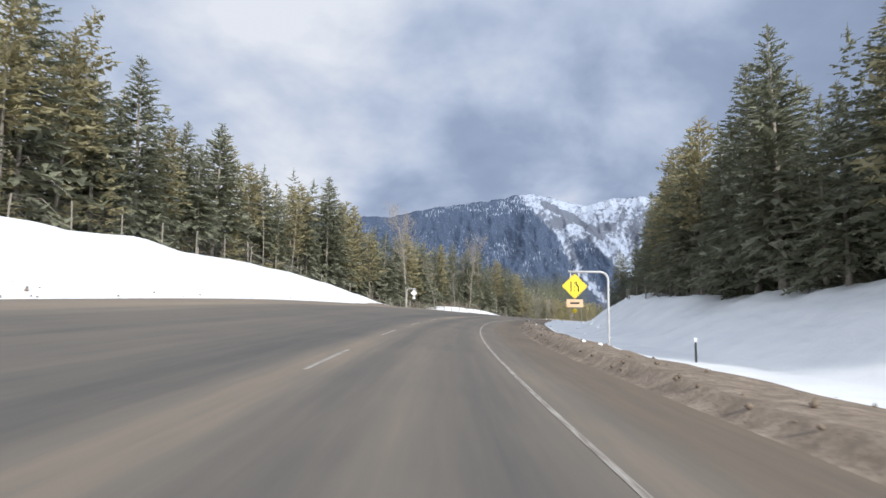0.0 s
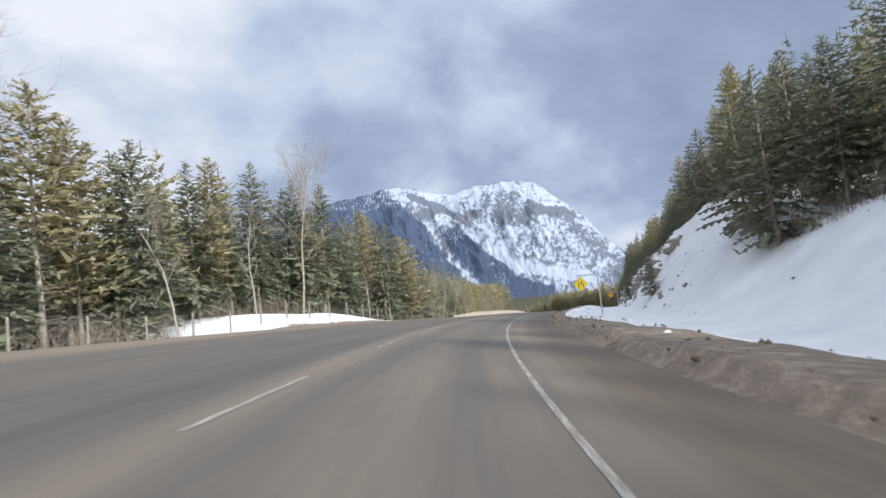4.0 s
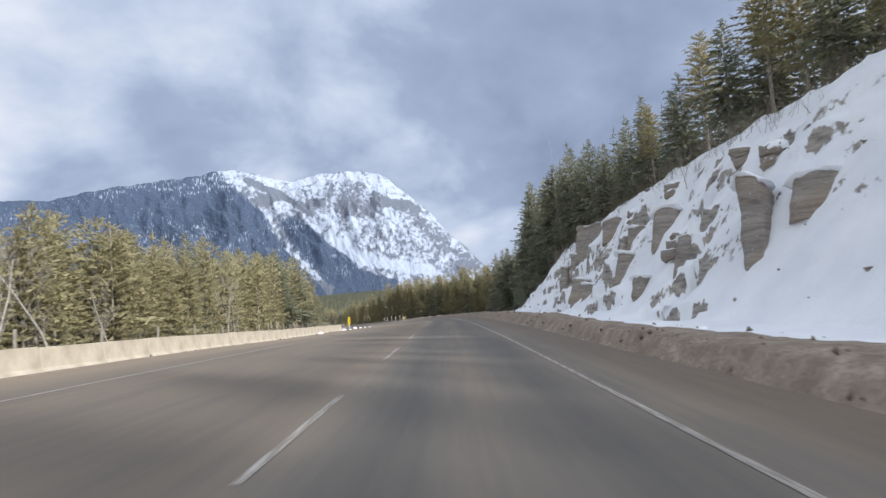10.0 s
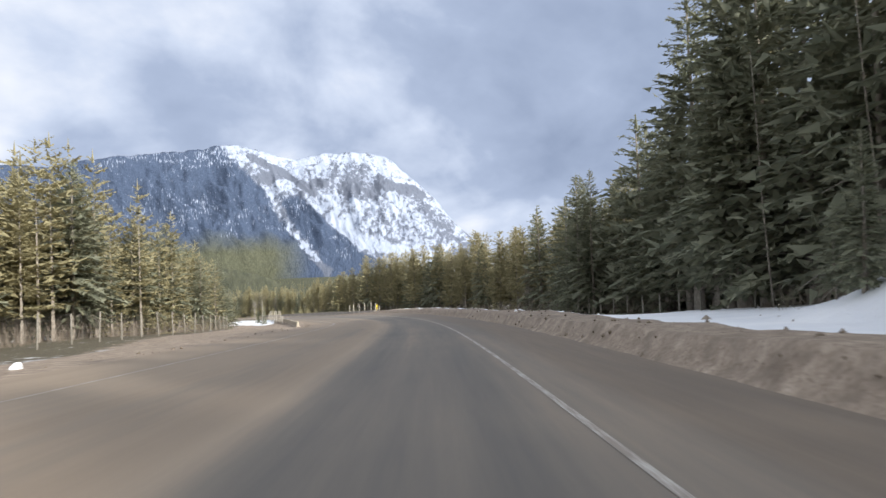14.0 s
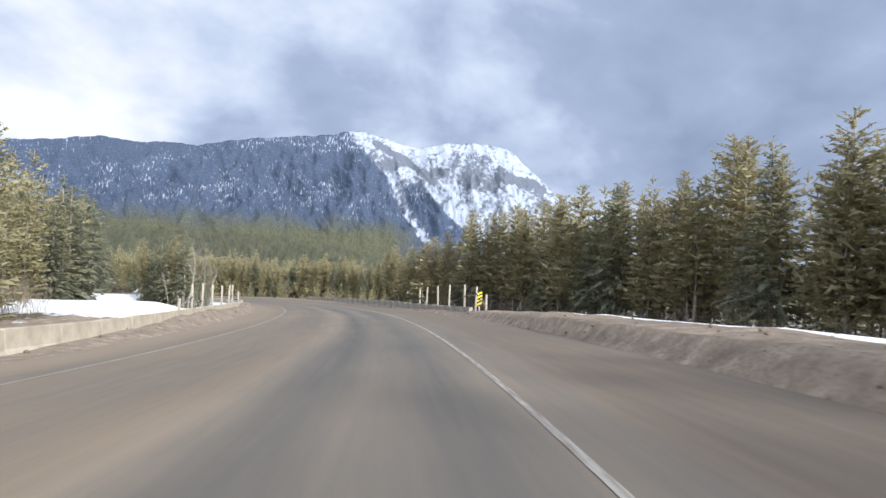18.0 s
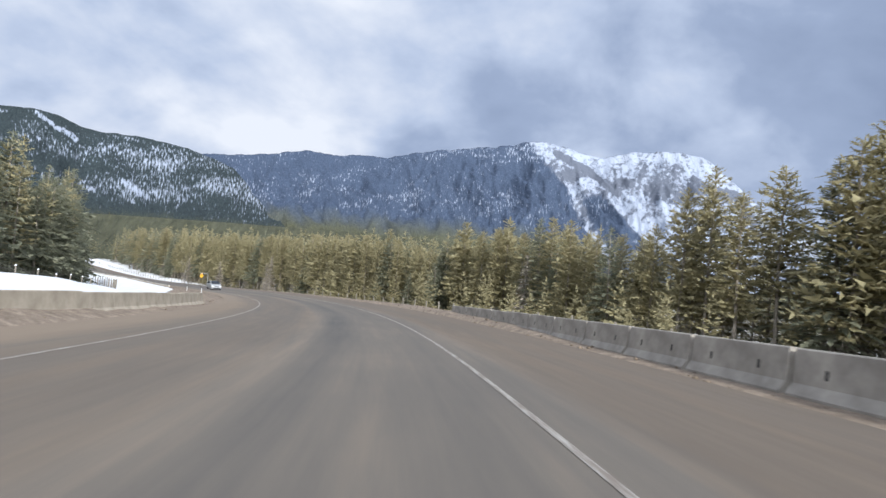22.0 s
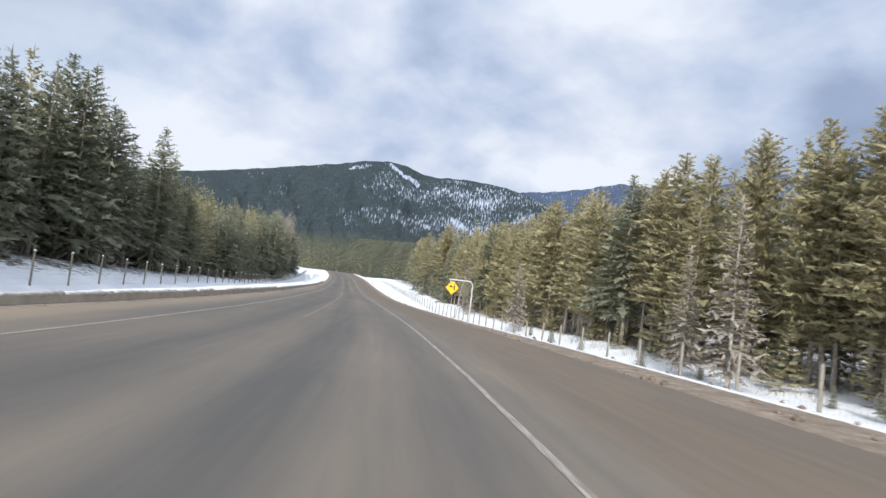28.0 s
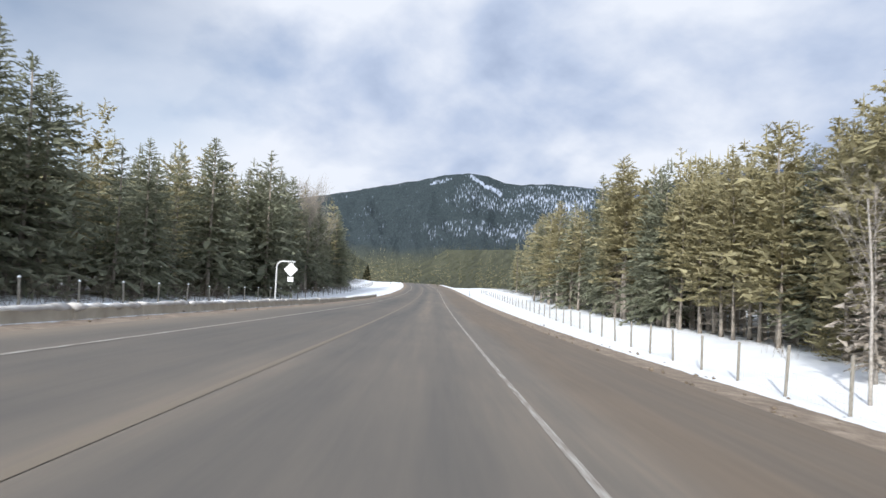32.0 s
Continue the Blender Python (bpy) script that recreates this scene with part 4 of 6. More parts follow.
def tree_kind(kind, k):
    """The shared meshes of one kind of tree."""
    if (kind, k) not in _kinds:
        if kind == "spruce":
            seed, H, R = SPRUCES[k]
            cv, cf = conifer_arrays(seed, H, R, 0.06 + 0.07 * (k % 3), 9, 0.40, 6, -0.04, 0.26, 0.70, 0.42, 0.26, 6)
            tv, tf = trunk_arrays(seed, H, 0.014 * H, 5, 34, 0.40, R * 0.85)
            mats = (M_TWIG, M_SPRUCE)
        else:
            seed, H, R = PINES[k]
            cv, cf = conifer_arrays(seed, H, R, 0.22 + 0.09 * (k % 3), 9, 0.42, 5, 0.06, 0.12, 0.52, 0.55, 0.26, 11)
            tv, tf = trunk_arrays(seed, H, 0.011 * H, 5, 44, 0.50, R * 0.85)
            mats = (M_TWIG, M_PINE)
        _kinds[kind, k] = (H, mesh_of(kind + "_trunk", tv, tf, mats[0], False), mesh_of(kind + "_crown", cv, cf, mats[1]))
    return _kinds[kind, k]


def tree(kind, s, d, height, rnd, label, group, sink=0.25, lean=1.5):
    k = rnd.randrange(4)
    H, tm, cm = tree_kind(kind, k)
    f = height / H
    p = world_height(s, d)
    m = pose(float(p[0]), float(p[1]), float(p[2]) - sink, rnd.uniform(-lean, lean), rnd.uniform(-lean, lean), rnd.uniform(0, 360)) @ Matrix.Diagonal((f * rnd.uniform(0.9, 1.15), f * rnd.uniform(0.9, 1.15), f, 1))
    o = thing(kind + "_tree", m, label, "tree", group)
    part("trunk", tm, o)
    part("crown", cm, o)
    return o


def tree_edge_right(s):
    return steps(s, (-120, 17), (0, 17), (35, 19), (60, 19.5), (84, 20.5), (95, 20.5), (104, 18.5), (118, 18), (126, 19.8), (140, 19.8), (240, 19.6), (255, 18.8), (268, 18.0), (276, 18.0), (284, 18.0), (292, 17.6), (310, 20), (330, 25), (345, 30), (358, 33.5), (435, 33), (450, 27), (460, 22.5), (472, 20.5), (490, 20), (520, 19), (545, 20), (575, 21.5), (600, 23), (630, 25), (680, 24), (840, 22))


def tree_edge_left(s):
    return steps(s, (-120, -28), (50, -28), (70, -26.5), (80, -25), (116, -24.5), (150, -23.5), (162, -20.5), (180, -20), (237, -24.0), (262, -25.5), (311, -29), (345, -25.5), (366, -22.0), (376, -21), (385, -21.5), (397, -27), (440, -29), (470, -27), (530, -25), (560, -25.5), (595, -24.5), (615, -22.5), (640, -22), (840, -20.5))


def tall(s, side):
    if side > 0:
        return float(steps(s, (-120, 15), (29, 15), (37, 17.5), (43, 19), (52, 17), (61, 15.8), (74, 15), (90, 15.5), (100, 13.5), (107, 9.6), (112, 11), (134, 10.5), (160, 9.5), (180, 8.5), (193, 6.8), (200, 8.3), (212, 9.3), (225, 9.5), (244, 9.1), (254, 10.4), (267, 12.5), (275, 16), (284, 19), (292, 22.5), (300, 25),
                           (315, 23.5), (328, 20), (353, 19), (363, 19), (372, 18.5), (380, 18), (397, 19.5), (412, 19), (424, 18.5), (435, 19.5), (446, 17.5), (453, 15), (460, 12.8), (464, 10.8), (475, 11.2), (489, 12.8), (505, 11), (514, 12.8), (530, 12.2), (548, 14), (575, 14.3), (590, 16), (613, 16.4), (624, 17.5), (641, 18.5), (651, 17.3), (667, 16.5), (693, 20), (717, 20), (840, 18)))
    return float(steps(s, (-120, 15), (30, 16), (42, 18.5), (47, 15.8), (55, 14.8), (65, 14.6), (71, 15.5), (77, 18.5), (82, 20), (92, 18), (97, 15.5), (103, 16), (118, 14.8), (126, 14.5), (137, 17.5), (150, 17), (162, 15), (168, 13), (173, 11), (194, 11), (216, 11.4), (237, 12.2), (261, 13), (276, 12.4), (303, 15.5),
                       (330, 16.5), (350, 14), (370, 11.6), (388, 12.4), (447, 15.5), (459, 13.7), (510, 14.4), (538, 15.5), (554, 20), (569, 17), (580, 16.8), (588, 15.5), (596, 18.5), (606, 16.5), (616, 14.2), (628, 12.4), (638, 12.8), (646, 14.6), (656, 14), (671, 13.5), (690, 17), (717, 19), (840, 17)))


def spruce_share(s, side):
    if side > 0:
        return float(steps(s, (-120, 0.6), (110, 0.75), (265, 0.8), (275, 0.95), (332, 0.9), (348, 0.4), (365, 0.2), (392, 0.12), (440, 0.12), (458, 0.2), (480, 0.12), (600, 0.12), (840, 0.3)))
    return float(steps(s, (-120, 0.55), (150, 0.75), (185, 0.35), (205, 0.12), (270, 0.12), (400, 0.25), (440, 0.6), (530, 0.8), (840, 0.65)))


WOODS_LABEL = {"spruce": "dark green spruce tree with drooping boughs in snow", "pine": "slender olive-green pine tree with a bare lower trunk"}


LATER = {"spruce": [], "pine": []}


def build_trees():
    """The first row stands as single trees; the rows close behind are joined later."""
    rnd = random.Random(5)
    count = {"spruce": 0, "pine": 0}
    for side in (1, -1):
        s = 4.0
        while s < 760:
            gap = (1.5 if (side > 0 and 455 < s < 550) or (side < 0 and 195 < s < 330) else 2.4 if side > 0 and 340 < s < 394 else 1.7 if side > 0 and s >= 394 else 2.7) if s < 700 else 5.0
            for row in (0, 1, 2):
                if row and rnd.random() < 0.15:
                    continue
                ss = s + rnd.uniform(-1.4, 1.4)
                edge = float(tree_edge_right(ss)) if side > 0 else -float(tree_edge_left(ss))
                d = edge + rnd.uniform(0, 2.2) + row * 2.4
                kind = "spruce" if rnd.random() < spruce_share(ss, side) else "pine"
                hgt = tall(ss, side) * (1.07 - 0.32 * rnd.random()**1.2) * (1.0 if kind == "pine" else rnd.uniform(0.86, 1.04))
                if row == 0 and count[kind] < 275:
                    count[kind] += 1
                    tree(kind, ss, side * d, hgt, rnd, WOODS_LABEL[kind], "trees beside the road")
                else:
                    p = world_height(ss, side * d)
                    LATER[kind].append((p[0], p[1], p[2] - 0.2, hgt, rnd.uniform(0, 6.28), rnd.randrange(3)))
            s += gap * rnd.uniform(0.8, 1.25)
    # a clump of trees inside the bend
    for k in range(20):
        ss = 419.5 + 20 * k / 19 + rnd.uniform(-1.0, 1.0)
        d = -11.9 - 0.29 * (ss - 411) - rnd.uniform(0.0, 2.4)
        kind = "pine" if rnd.random() < 0.6 else "spruce"
        tree(kind, ss, d, rnd.uniform(5.5, 9.5), rnd, WOODS_LABEL[kind], "trees beside the road")
    # young spruces on the cutting and by the road
    for ss, d, hgt in ((131, 11.6, 4.4), (200, 12.6, 6.4), (198.5, 12.2, 5.2), (202, 14.5, 2.4), (207, 13, 1.4), (161, 11.0, 3.0), (183, 18.4, 3.0), (176, 17.0, 2.8), (202.5, 20.2, 3.6), (283.5, 12.4, 3.6), (280.5, 12.2, 2.2), (287, 13.4, 5.2), (289, 14.0, 3.0), (284.5, 16.2, 5.0), (404, -12.6, 3.0), (398, -12.4, 3.6), (333, 21.5, 16.8), (330.5, 21.8, 16.6), (336.5, 24, 18.0), (341, 24, 16.3),
                       (112, 15.6, 10.0), (117, 15.8, 9.0), (92, 15.0, 3.0), (560, 18.8, 1.6), (563, 19.3, 1.2), (571, 18.4, 1.3), (577, 18.0, 2.0), (588, 18.4, 1.5), (596, 18.6, 1.7), (606, 19.8, 1.6), (690, -20.0, 17.5), (505, 18.2, 5.6), (497, 18.5, 7.0)):
        tree("spruce", ss, d, hgt, rnd, "young green spruce standing alone in snow", "young spruces", 0.1)


build_trees()


def build_dead_spruces():
    """Needleless spruces that keep their fine grey twigs."""
    cv, cf = conifer_arrays(71, 10.0, 1.8, 0.10, 10, 0.34, 5, -0.02, 0.30, 0.75, 0.40, 0.22, 2)
    tv, tf = trunk_arrays(71, 10.0, 0.10, 6, 40, 0.8, 1.2)
    crown, trunk = mesh_of("dead_crown", cv, cf, M_TWIG), mesh_of("dead_spruce_trunk", tv, tf, M_BIRCH, False)
    for ss, d, hgt, turn in ((566.5, 16.9, 9.5, 20), (573, 18.4, 8.0, 140), (612, 19.6, 9.0, 230), (648, 21.0, 9.5, 60), (478, 20.5, 8.0, 300), (166, -19.8, 9.0, 10), (352, 31.0, 11.0, 100), (368, 32.0, 10.0, 200)):
        p, f = world_height(ss, d), hgt / 10.0
        o = thing("dead_spruce", pose(float(p[0]), float(p[1]), float(p[2]) - 0.1, 0, 0, turn) @ Matrix.Diagonal((f, f, f, 1)), "dead grey spruce with bare fine twigs behind the fence", "tree", "dead spruces")
        part("trunk", trunk, o)
        part("crown", crown, o, "bare grey twigs")


build_dead_spruces()


def soup(name, protos, places, material, label, category):
    """Many copies of small triangle crowns joined in one sheet: places are rows of x, y, z, height, turn, which."""
    vs, n = [], 0
    places = np.asarray(places, float)
    for k, (H, cv) in enumerate(protos):
        P = places[places[:, 5].astype(int) == k]
        if not len(P):
            continue
        c, s_ = np.cos(P[:, 4])[:, None], np.sin(P[:, 4])[:, None]
        f = (P[:, 3] / H)[:, None]
        x = (cv[None, :, 0] * c - cv[None, :, 1] * s_) * f + P[:, 0:1]
        y = (cv[None, :, 0] * s_ + cv[None, :, 1] * c) * f + P[:, 1:2]
        z = cv[None, :, 2] * f + P[:, 2:3]
        vs.append(np.stack([x, y, z], -1).reshape(-1, 3))
    V = np.concatenate(vs)
    o = new(name, mesh_of(name, V, np.arange(len(V)).reshape(-1, 3), material))
    return tagged(o, label, category, kind="stuff")


def with_stem(cv, H, r):
    """Adds a thin three-sided stem to a crown."""
    t = []
    for k in range(3):
        a, b = 2.094 * k, 2.094 * (k + 1)
        p, q = (r * math.cos(a), r * math.sin(a), 0.0), (r * math.cos(b), r * math.sin(b), 0.0)
        t += [p, q, (0, 0, H * 0.9)]
    return np.concatenate([cv, np.array(t)])


def build_woods():
    g = np.random.default_rng(8)
    sp = [(H, conifer_arrays(q, H, R, 0.06, 6, 1.05, 3, -0.05, 0.25, 0.75, 0.38, 0.58)[0]) for q, H, R in ((31, 15.0, 3.1), (32, 14.0, 2.7), (33, 16.0, 3.2))]
    pn = [(H, conifer_arrays(q, H, R, 0.14, 6, 1.05, 2, 0.05, 0.13, 0.55, 0.48, 0.62, 2)[0]) for q, H, R in ((41, 15.0, 2.4), (42, 16.0, 2.5), (43, 14.0, 2.2))]
    stems = []
    for side, name in ((1, "right"), (-1, "left")):
        rows = {0: [], 1: []}
        for s in np.arange(-50, 820, 3.5):
            edge = float(tree_edge_right(s)) if side > 0 else -float(tree_edge_left(s))
            # right wood at 225-338 m: unseen back rows added to block the sun
            deep = 13 if side > 0 and 340 < s < 394 else 24 if side > 0 and 394 <= s < 450 else 44 if side > 0 and 225 < s < 338 else 27
            for d in np.arange(edge + 9.0, edge + deep, 4.3):
                ss, dd = s + g.uniform(-1.6, 1.6), d + g.uniform(-2.2, 2.2)
                if g.uniform() < 0.18 + 0.3 * smooth(edge + 25, edge + 52, dd):
                    continue
                p = world_height(ss, side * dd)
                k = 0 if g.uniform() < spruce_share(ss, side) else 1
                hgt = tall(ss, side) * g.uniform(0.70, 1.02) * (1 + 0.2 * float(smooth(520, 550, ss)) * (side > 0))
                rows[k].append((p[0], p[1], p[2] - 0.2, hgt, g.uniform(0, 6.28), g.integers(3)))
                if dd < edge + 16:
                    stems.append((p[0], p[1], p[2] - 0.2, hgt * 0.9, 0.0, 0))
        soup("spruce_wood", sp, rows[0], M_SPRUCE, "dense dark spruce wood behind the road's edge", "woods")
        soup("pine_wood", pn, rows[1], M_PINE, "dense olive-green pine wood behind the road's edge", "woods")
    sp = [(H, conifer_arrays(q, H, R, 0.10, 6, 0.76, 3, -0.05, 0.25, 0.72, 0.40, 0.46, 2)[0]) for q, H, R in ((36, 15.0, 3.1), (37, 14.0, 2.8), (38, 16.0, 3.2))]
    pn = [(H, conifer_arrays(q, H, R, 0.18, 6, 0.76, 3, 0.06, 0.12, 0.52, 0.52, 0.42, 5)[0]) for q, H, R in ((46, 15.0, 2.2), (47, 16.0, 2.3), (48, 14.0, 2.1))]
    soup("spruce_wood", sp, LATER["spruce"], M_SPRUCE, "spruces close behind the first row of trees", "woods")
    for s0, s1, side, n in ((440, 560, 1, 130), (452, 540, 0, 75), (560, 660, 1, 70), (330, 436, 1, 45), (200, 300, -1, 60), (330, 420, -1, 30), (10, 70, -1, 20)):
        for k in range(n):
            ss = g.uniform(s0, s1)
            edge = -float(tree_edge_left(ss)) if side < 0 else float(tree_edge_right(ss)) if side else float(steps(ss, (452, 17.5), (480, 15.4), (540, 17.5)))
            p = world_height(ss, (side or 1) * (edge + g.uniform(-1.2, 3.0)))
            LATER["pine"].append((p[0], p[1], p[2] - 0.1, g.uniform(2.5, 6.5), g.uniform(0, 6.28), g.integers(3)))
    soup("young_pine_wood", [(H, conifer_arrays(q, H, R, 0.04, 6, 0.55, 3, 0.10, 0.12, 0.75, 0.40, 0.50, 1)[0]) for q, H, R in ((66, 6.0, 1.5), (67, 5.0, 1.4), (68, 7.0, 1.7))],
         [q for q in LATER["pine"] if q[3] < 6.5], M_PINE, "young bushy pines along the wood's edge", "woods")
    LATER["pine"] = [q for q in LATER["pine"] if q[3] >= 6.5]
    soup("pine_wood", pn, LATER["pine"], M_PINE, "pines close behind the first row of trees", "woods")
    stems += [(q[0], q[1], q[2], q[3] * 0.9, 0.0, 0) for k in LATER for q in LATER[k]]
    stem = with_stem(np.zeros((0, 3)), 1.0, 0.011)
    soup("tree_stems", [(1.0, stem)], stems, M_TWIG, "thin grey-brown trunks of the roadside woods", "woods")
    # far woods on the valley floor
    far = [(H, conifer_arrays(q, H, R, 0.05, 4, 3.0, 1, -0.02, 0.2, 0.8, 0.35, 0.8)[0]) for q, H, R in ((51, 15.0, 2.3), (52, 14.0, 2.1), (53, 16.0, 2.2))]
    rows = []
    ax = np.stack([AX_X[::20], AX_Y[::20]], 1)
    while len(rows) < 3800:
        r, a = 60 + 1500 * g.uniform()**1.5, g.uniform(-1.0, 1.5)
        o = int(g.integers(200, len(AX_X)))
        x, y = AX_X[o] - r * math.sin(a), AX_Y[o] + r * math.cos(a)
        near = np.min(np.sum((ax - (x, y))**2, 1))
        if near < 62**2:
            continue
        z = float(np.interp(np.clip(y, -200, 700), [-200, 0, 200, 350, 500, 700], [-8, -9, -16, -24, -36, -42])) - 2
        if near < 165**2:
            z = float(np.interp(y, AX_Y, AX_Z)) - 1
        rows.append((x, y, z, g.uniform(11, 18), g.uniform(0, 6.28), g.integers(3)))
    soup("far_woods", far, rows, M_PINE, "olive-green conifer woods across the valley floor", "woods")
    # woods on the hills: many small crowns
    cone = [(H, conifer_arrays(q, H, R, 0.08, 3, 4.8, 1, -0.05, 0.15, 0.8, 0.3, 0.9)[0]) for q, H, R in ((54, 15.0, 2.9), (55, 14.0, 2.5))]
    for pts, n, lo, hi, material, label in ((FOOTHILL, 4000, 10, 17, M_HILLPINE, "olive-green conifers on the foothill"), (HILLSIDE, 4000, 11, 18, M_HILLPINE, "olive-green conifers on the hillside"),
                                            (RIDGE, 6000, 9, 17, M_FAR, "dark conifers on the far ridge")):
        i, j = g.uniform(0, pts.shape[0] - 1.01, n), 109 * g.uniform(0.02, 1.0, n)
        a, b = i.astype(int), j.astype(int)
        u, v = (i - a)[:, None], (j - b)[:, None]
        q = pts[a, b] * (1 - u) * (1 - v) + pts[a + 1, b] * u * (1 - v) + pts[a, b + 1] * (1 - u) * v + pts[a + 1, b + 1] * u * v
        if material is M_FAR:
            el = np.degrees(np.arctan2(q[:, 2] + 26, np.hypot(q[:, 0] - 75, q[:, 1] - 490)))
            az = np.degrees(np.arctan2(-(q[:, 0] - 75), q[:, 1] - 490))
            open_ = ridge_snow(az, 0 * az, el)[0]
            q = q[(open_ < 0.35) & (g.uniform(size=n) > open_ * 1.4)]
        m = len(q)
        rows = np.column_stack([q, g.uniform(lo, hi, m), g.uniform(0, 6.28, m), g.integers(0, 2, m)])
        soup("hill_woods", cone, rows, material, label, "woods")


build_woods()


def bare_arrays(seed, H, broad=False):
    g = np.random.default_rng(seed)
    items = []

    def limb(p, d, length, r, depth):
        n = 4
        pts = [np.array(p, float)]
        v = np.array(d, float)
        for i in range(n):
            v = v + g.normal(0, 0.10, 3) + np.array([0, 0, 0.07])
            v /= np.linalg.norm(v)
            pts.append(pts[-1] + v * length / n)
        items.append(tube(pts, np.linspace(r, r * 0.45, n + 1), 5 if depth == 0 else 3, False))
        if depth < 3:
            for k in range(((22, 8, 5) if broad else (11, 5, 4))[depth]):
                t = g.uniform(0.30 if depth == 0 else 0.2, 1.0)
                i = min(int(t * n), n - 1)
                q = pts[i] + (pts[i + 1] - pts[i]) * (t * n - i)
                a = g.uniform(0, 6.283)
                w = np.array([math.cos(a), math.sin(a), g.uniform(0.9, 2.0) if broad else g.uniform(1.1, 2.4)]) if depth == 0 else v + g.normal(0, 0.55, 3)
                w /= np.linalg.norm(w)
                limb(q, w, length * ((0.29 if broad else 0.24) if depth == 0 else 0.5) * g.uniform(0.7, 1.2), max(r * (1 - 0.6 * t) * 0.34, 0.010), depth + 1)
    limb((0, 0, -0.3), (0.02, 0.01, 1), H, 0.009 * H, 0)
    return join(items)


def build_bare_trees():
    meshes = [mesh_of("bare_limbs", *bare_arrays(q, 12.0), M_BIRCH, False) for q in (61, 62, 63)]
    wide = mesh_of("bare_limbs", *bare_arrays(64, 12.0, True), M_TWIG, False)
    rnd = random.Random(9)
    for s, d, h in ((101.5, -21.8, 16.0), (133, -21.5, 14.5), (171, -18.5, 10.5), (169, -18.8, 8.0), (173.5, -19, 9), (165, -19.5, 8), (124, -21, 9), (115, -21.5, 10), (219, -21, 8), (224, -20.5, 9), (248, -21, 8), (230, -21.2, 7),
                    (178, -18.2, 11), (182, -19, 10), (176, -20, 11.5), (187, -18.5, 9), (193, -18.7, 9.5), (205, 15, 3.6), (208, 14, 2.8), (262, 14.5, 2.5), (231, 16.6, 2.6), (232, 16.9, 2.2), (90, 13.5, 4), (97, 14, 3.5), (406.5, -12.8, 5.5), (409, -13.0, 4.5), (396, -13.0, 6.0), (418, -17.5, 4.0), (645, 18.5, 10), (715, -21, 15), (722, -23, 16), (730, -22, 15), (738, -24, 14)):
        p = world_height(s, d)
        f = h / 12.0
        o = tagged(new("bare_tree", wide if h > 14 else meshes[rnd.randrange(3)]), "leafless pale-barked tree with fine branches", "tree", "leafless trees")
        o.matrix_basis = pose(float(p[0]), float(p[1]), float(p[2]), rnd.uniform(-3, 3), rnd.uniform(-3, 3), rnd.uniform(0, 360)) @ Matrix.Diagonal((f, f, f, 1))


build_bare_trees()


def build_thickets():
    """Bare brushwood along the edges of the woods: upright forking twigs."""
    g = np.random.default_rng(44)
    V = []
    # brush at 318-446 m made taller and denser to lighten the shaded tree bases
    zones = [(76, 270, -1, 900, 2.0), (270, 400, -1, 460, 2.0), (100, 134, 1, 160, 1.6), (186, 300, 1, 380, 1.5), (470, 660, 1, 240, 0.9), (318, 446, 1, 700, 3.4), (60, 112, 1, 120, 1.6), (640, 760, -1, 300, 2.2)]
    for s0, s1, side, n, hgt in zones:
        s = g.uniform(s0, s1, n)
        edge = tree_edge_right(s) if side > 0 else -tree_edge_left(s)
        d = side * (edge + g.uniform(-2.4, 3.0, n))
        root = world_height(s, d)
        for p in root:
            for k in range(7):
                q = p + np.array([*g.normal(0, 0.35, 2), -0.05])
                h = hgt * g.uniform(0.35, 1.15)
                tip = q + np.array([*(g.normal(0, 0.28, 2) * h), h])
                for a, b, r in ((q, tip, 0.012), (q + (tip - q) * g.uniform(0.3, 0.6), tip + np.array([*g.normal(0, 0.30, 2), -0.25]) * h * 0.6, 0.008)):
                    e = [a + r * np.array([math.cos(w), math.sin(w), 0]) for w in (0.0, 2.094, 4.189)]
                    for i in range(3):
                        V += [e[i], e[(i + 1) % 3], b]
    V = np.array(V)
    o = new("brushwood", mesh_of("brushwood", V, np.arange(len(V)).reshape(-1, 3), M_BRUSH))
    tagged(o, "bare grey-brown brushwood along the woods' edge", "brush", kind="stuff")
    # thin pale trunks that lean out of the wood
    rnd = random.Random(21)
    for s, d, h, lean in ((258, 18.2, 9, 8), (263, 17.6, 8, 9), (272.5, 17.2, 16, 2), (277.5, 17.4, 7, 1), (281, 17.2, 13, 7), (278.8, 17.6, 7, 0), (268, 18.0, 10, 4), (291, 17.6, 12, 6), (298, 17.6, 13, 3), (612, 20.2, 10, -3), (155, -20.6, 10, 2), (160, -21.2, 11, -2), (150, -21.6, 10, 3), (62, -25.5, 12, 3), (68, -25.2, 10, -4)):
        z = np.linspace(-0.3, h, 6)
        v, f = tube(np.stack([0.06 * np.sin(z * 0.6 + s), 0.05 * np.cos(z * 0.5 + s), z], 1), np.linspace(0.05, 0.012, 6), 6)
        p = world_height(s, d)
        o = tagged(new("dead_tree", mesh_of("dead_tree", v, f, M_TWIG, False)), "thin pale dead trunk leaning at the wood's edge", "tree", "dead trees")
        o.matrix_basis = pose(float(p[0]), float(p[1]), float(p[2]), rnd.uniform(-3, 3), -lean, 0)


build_thickets()


# ---- fences ----
_post = {}


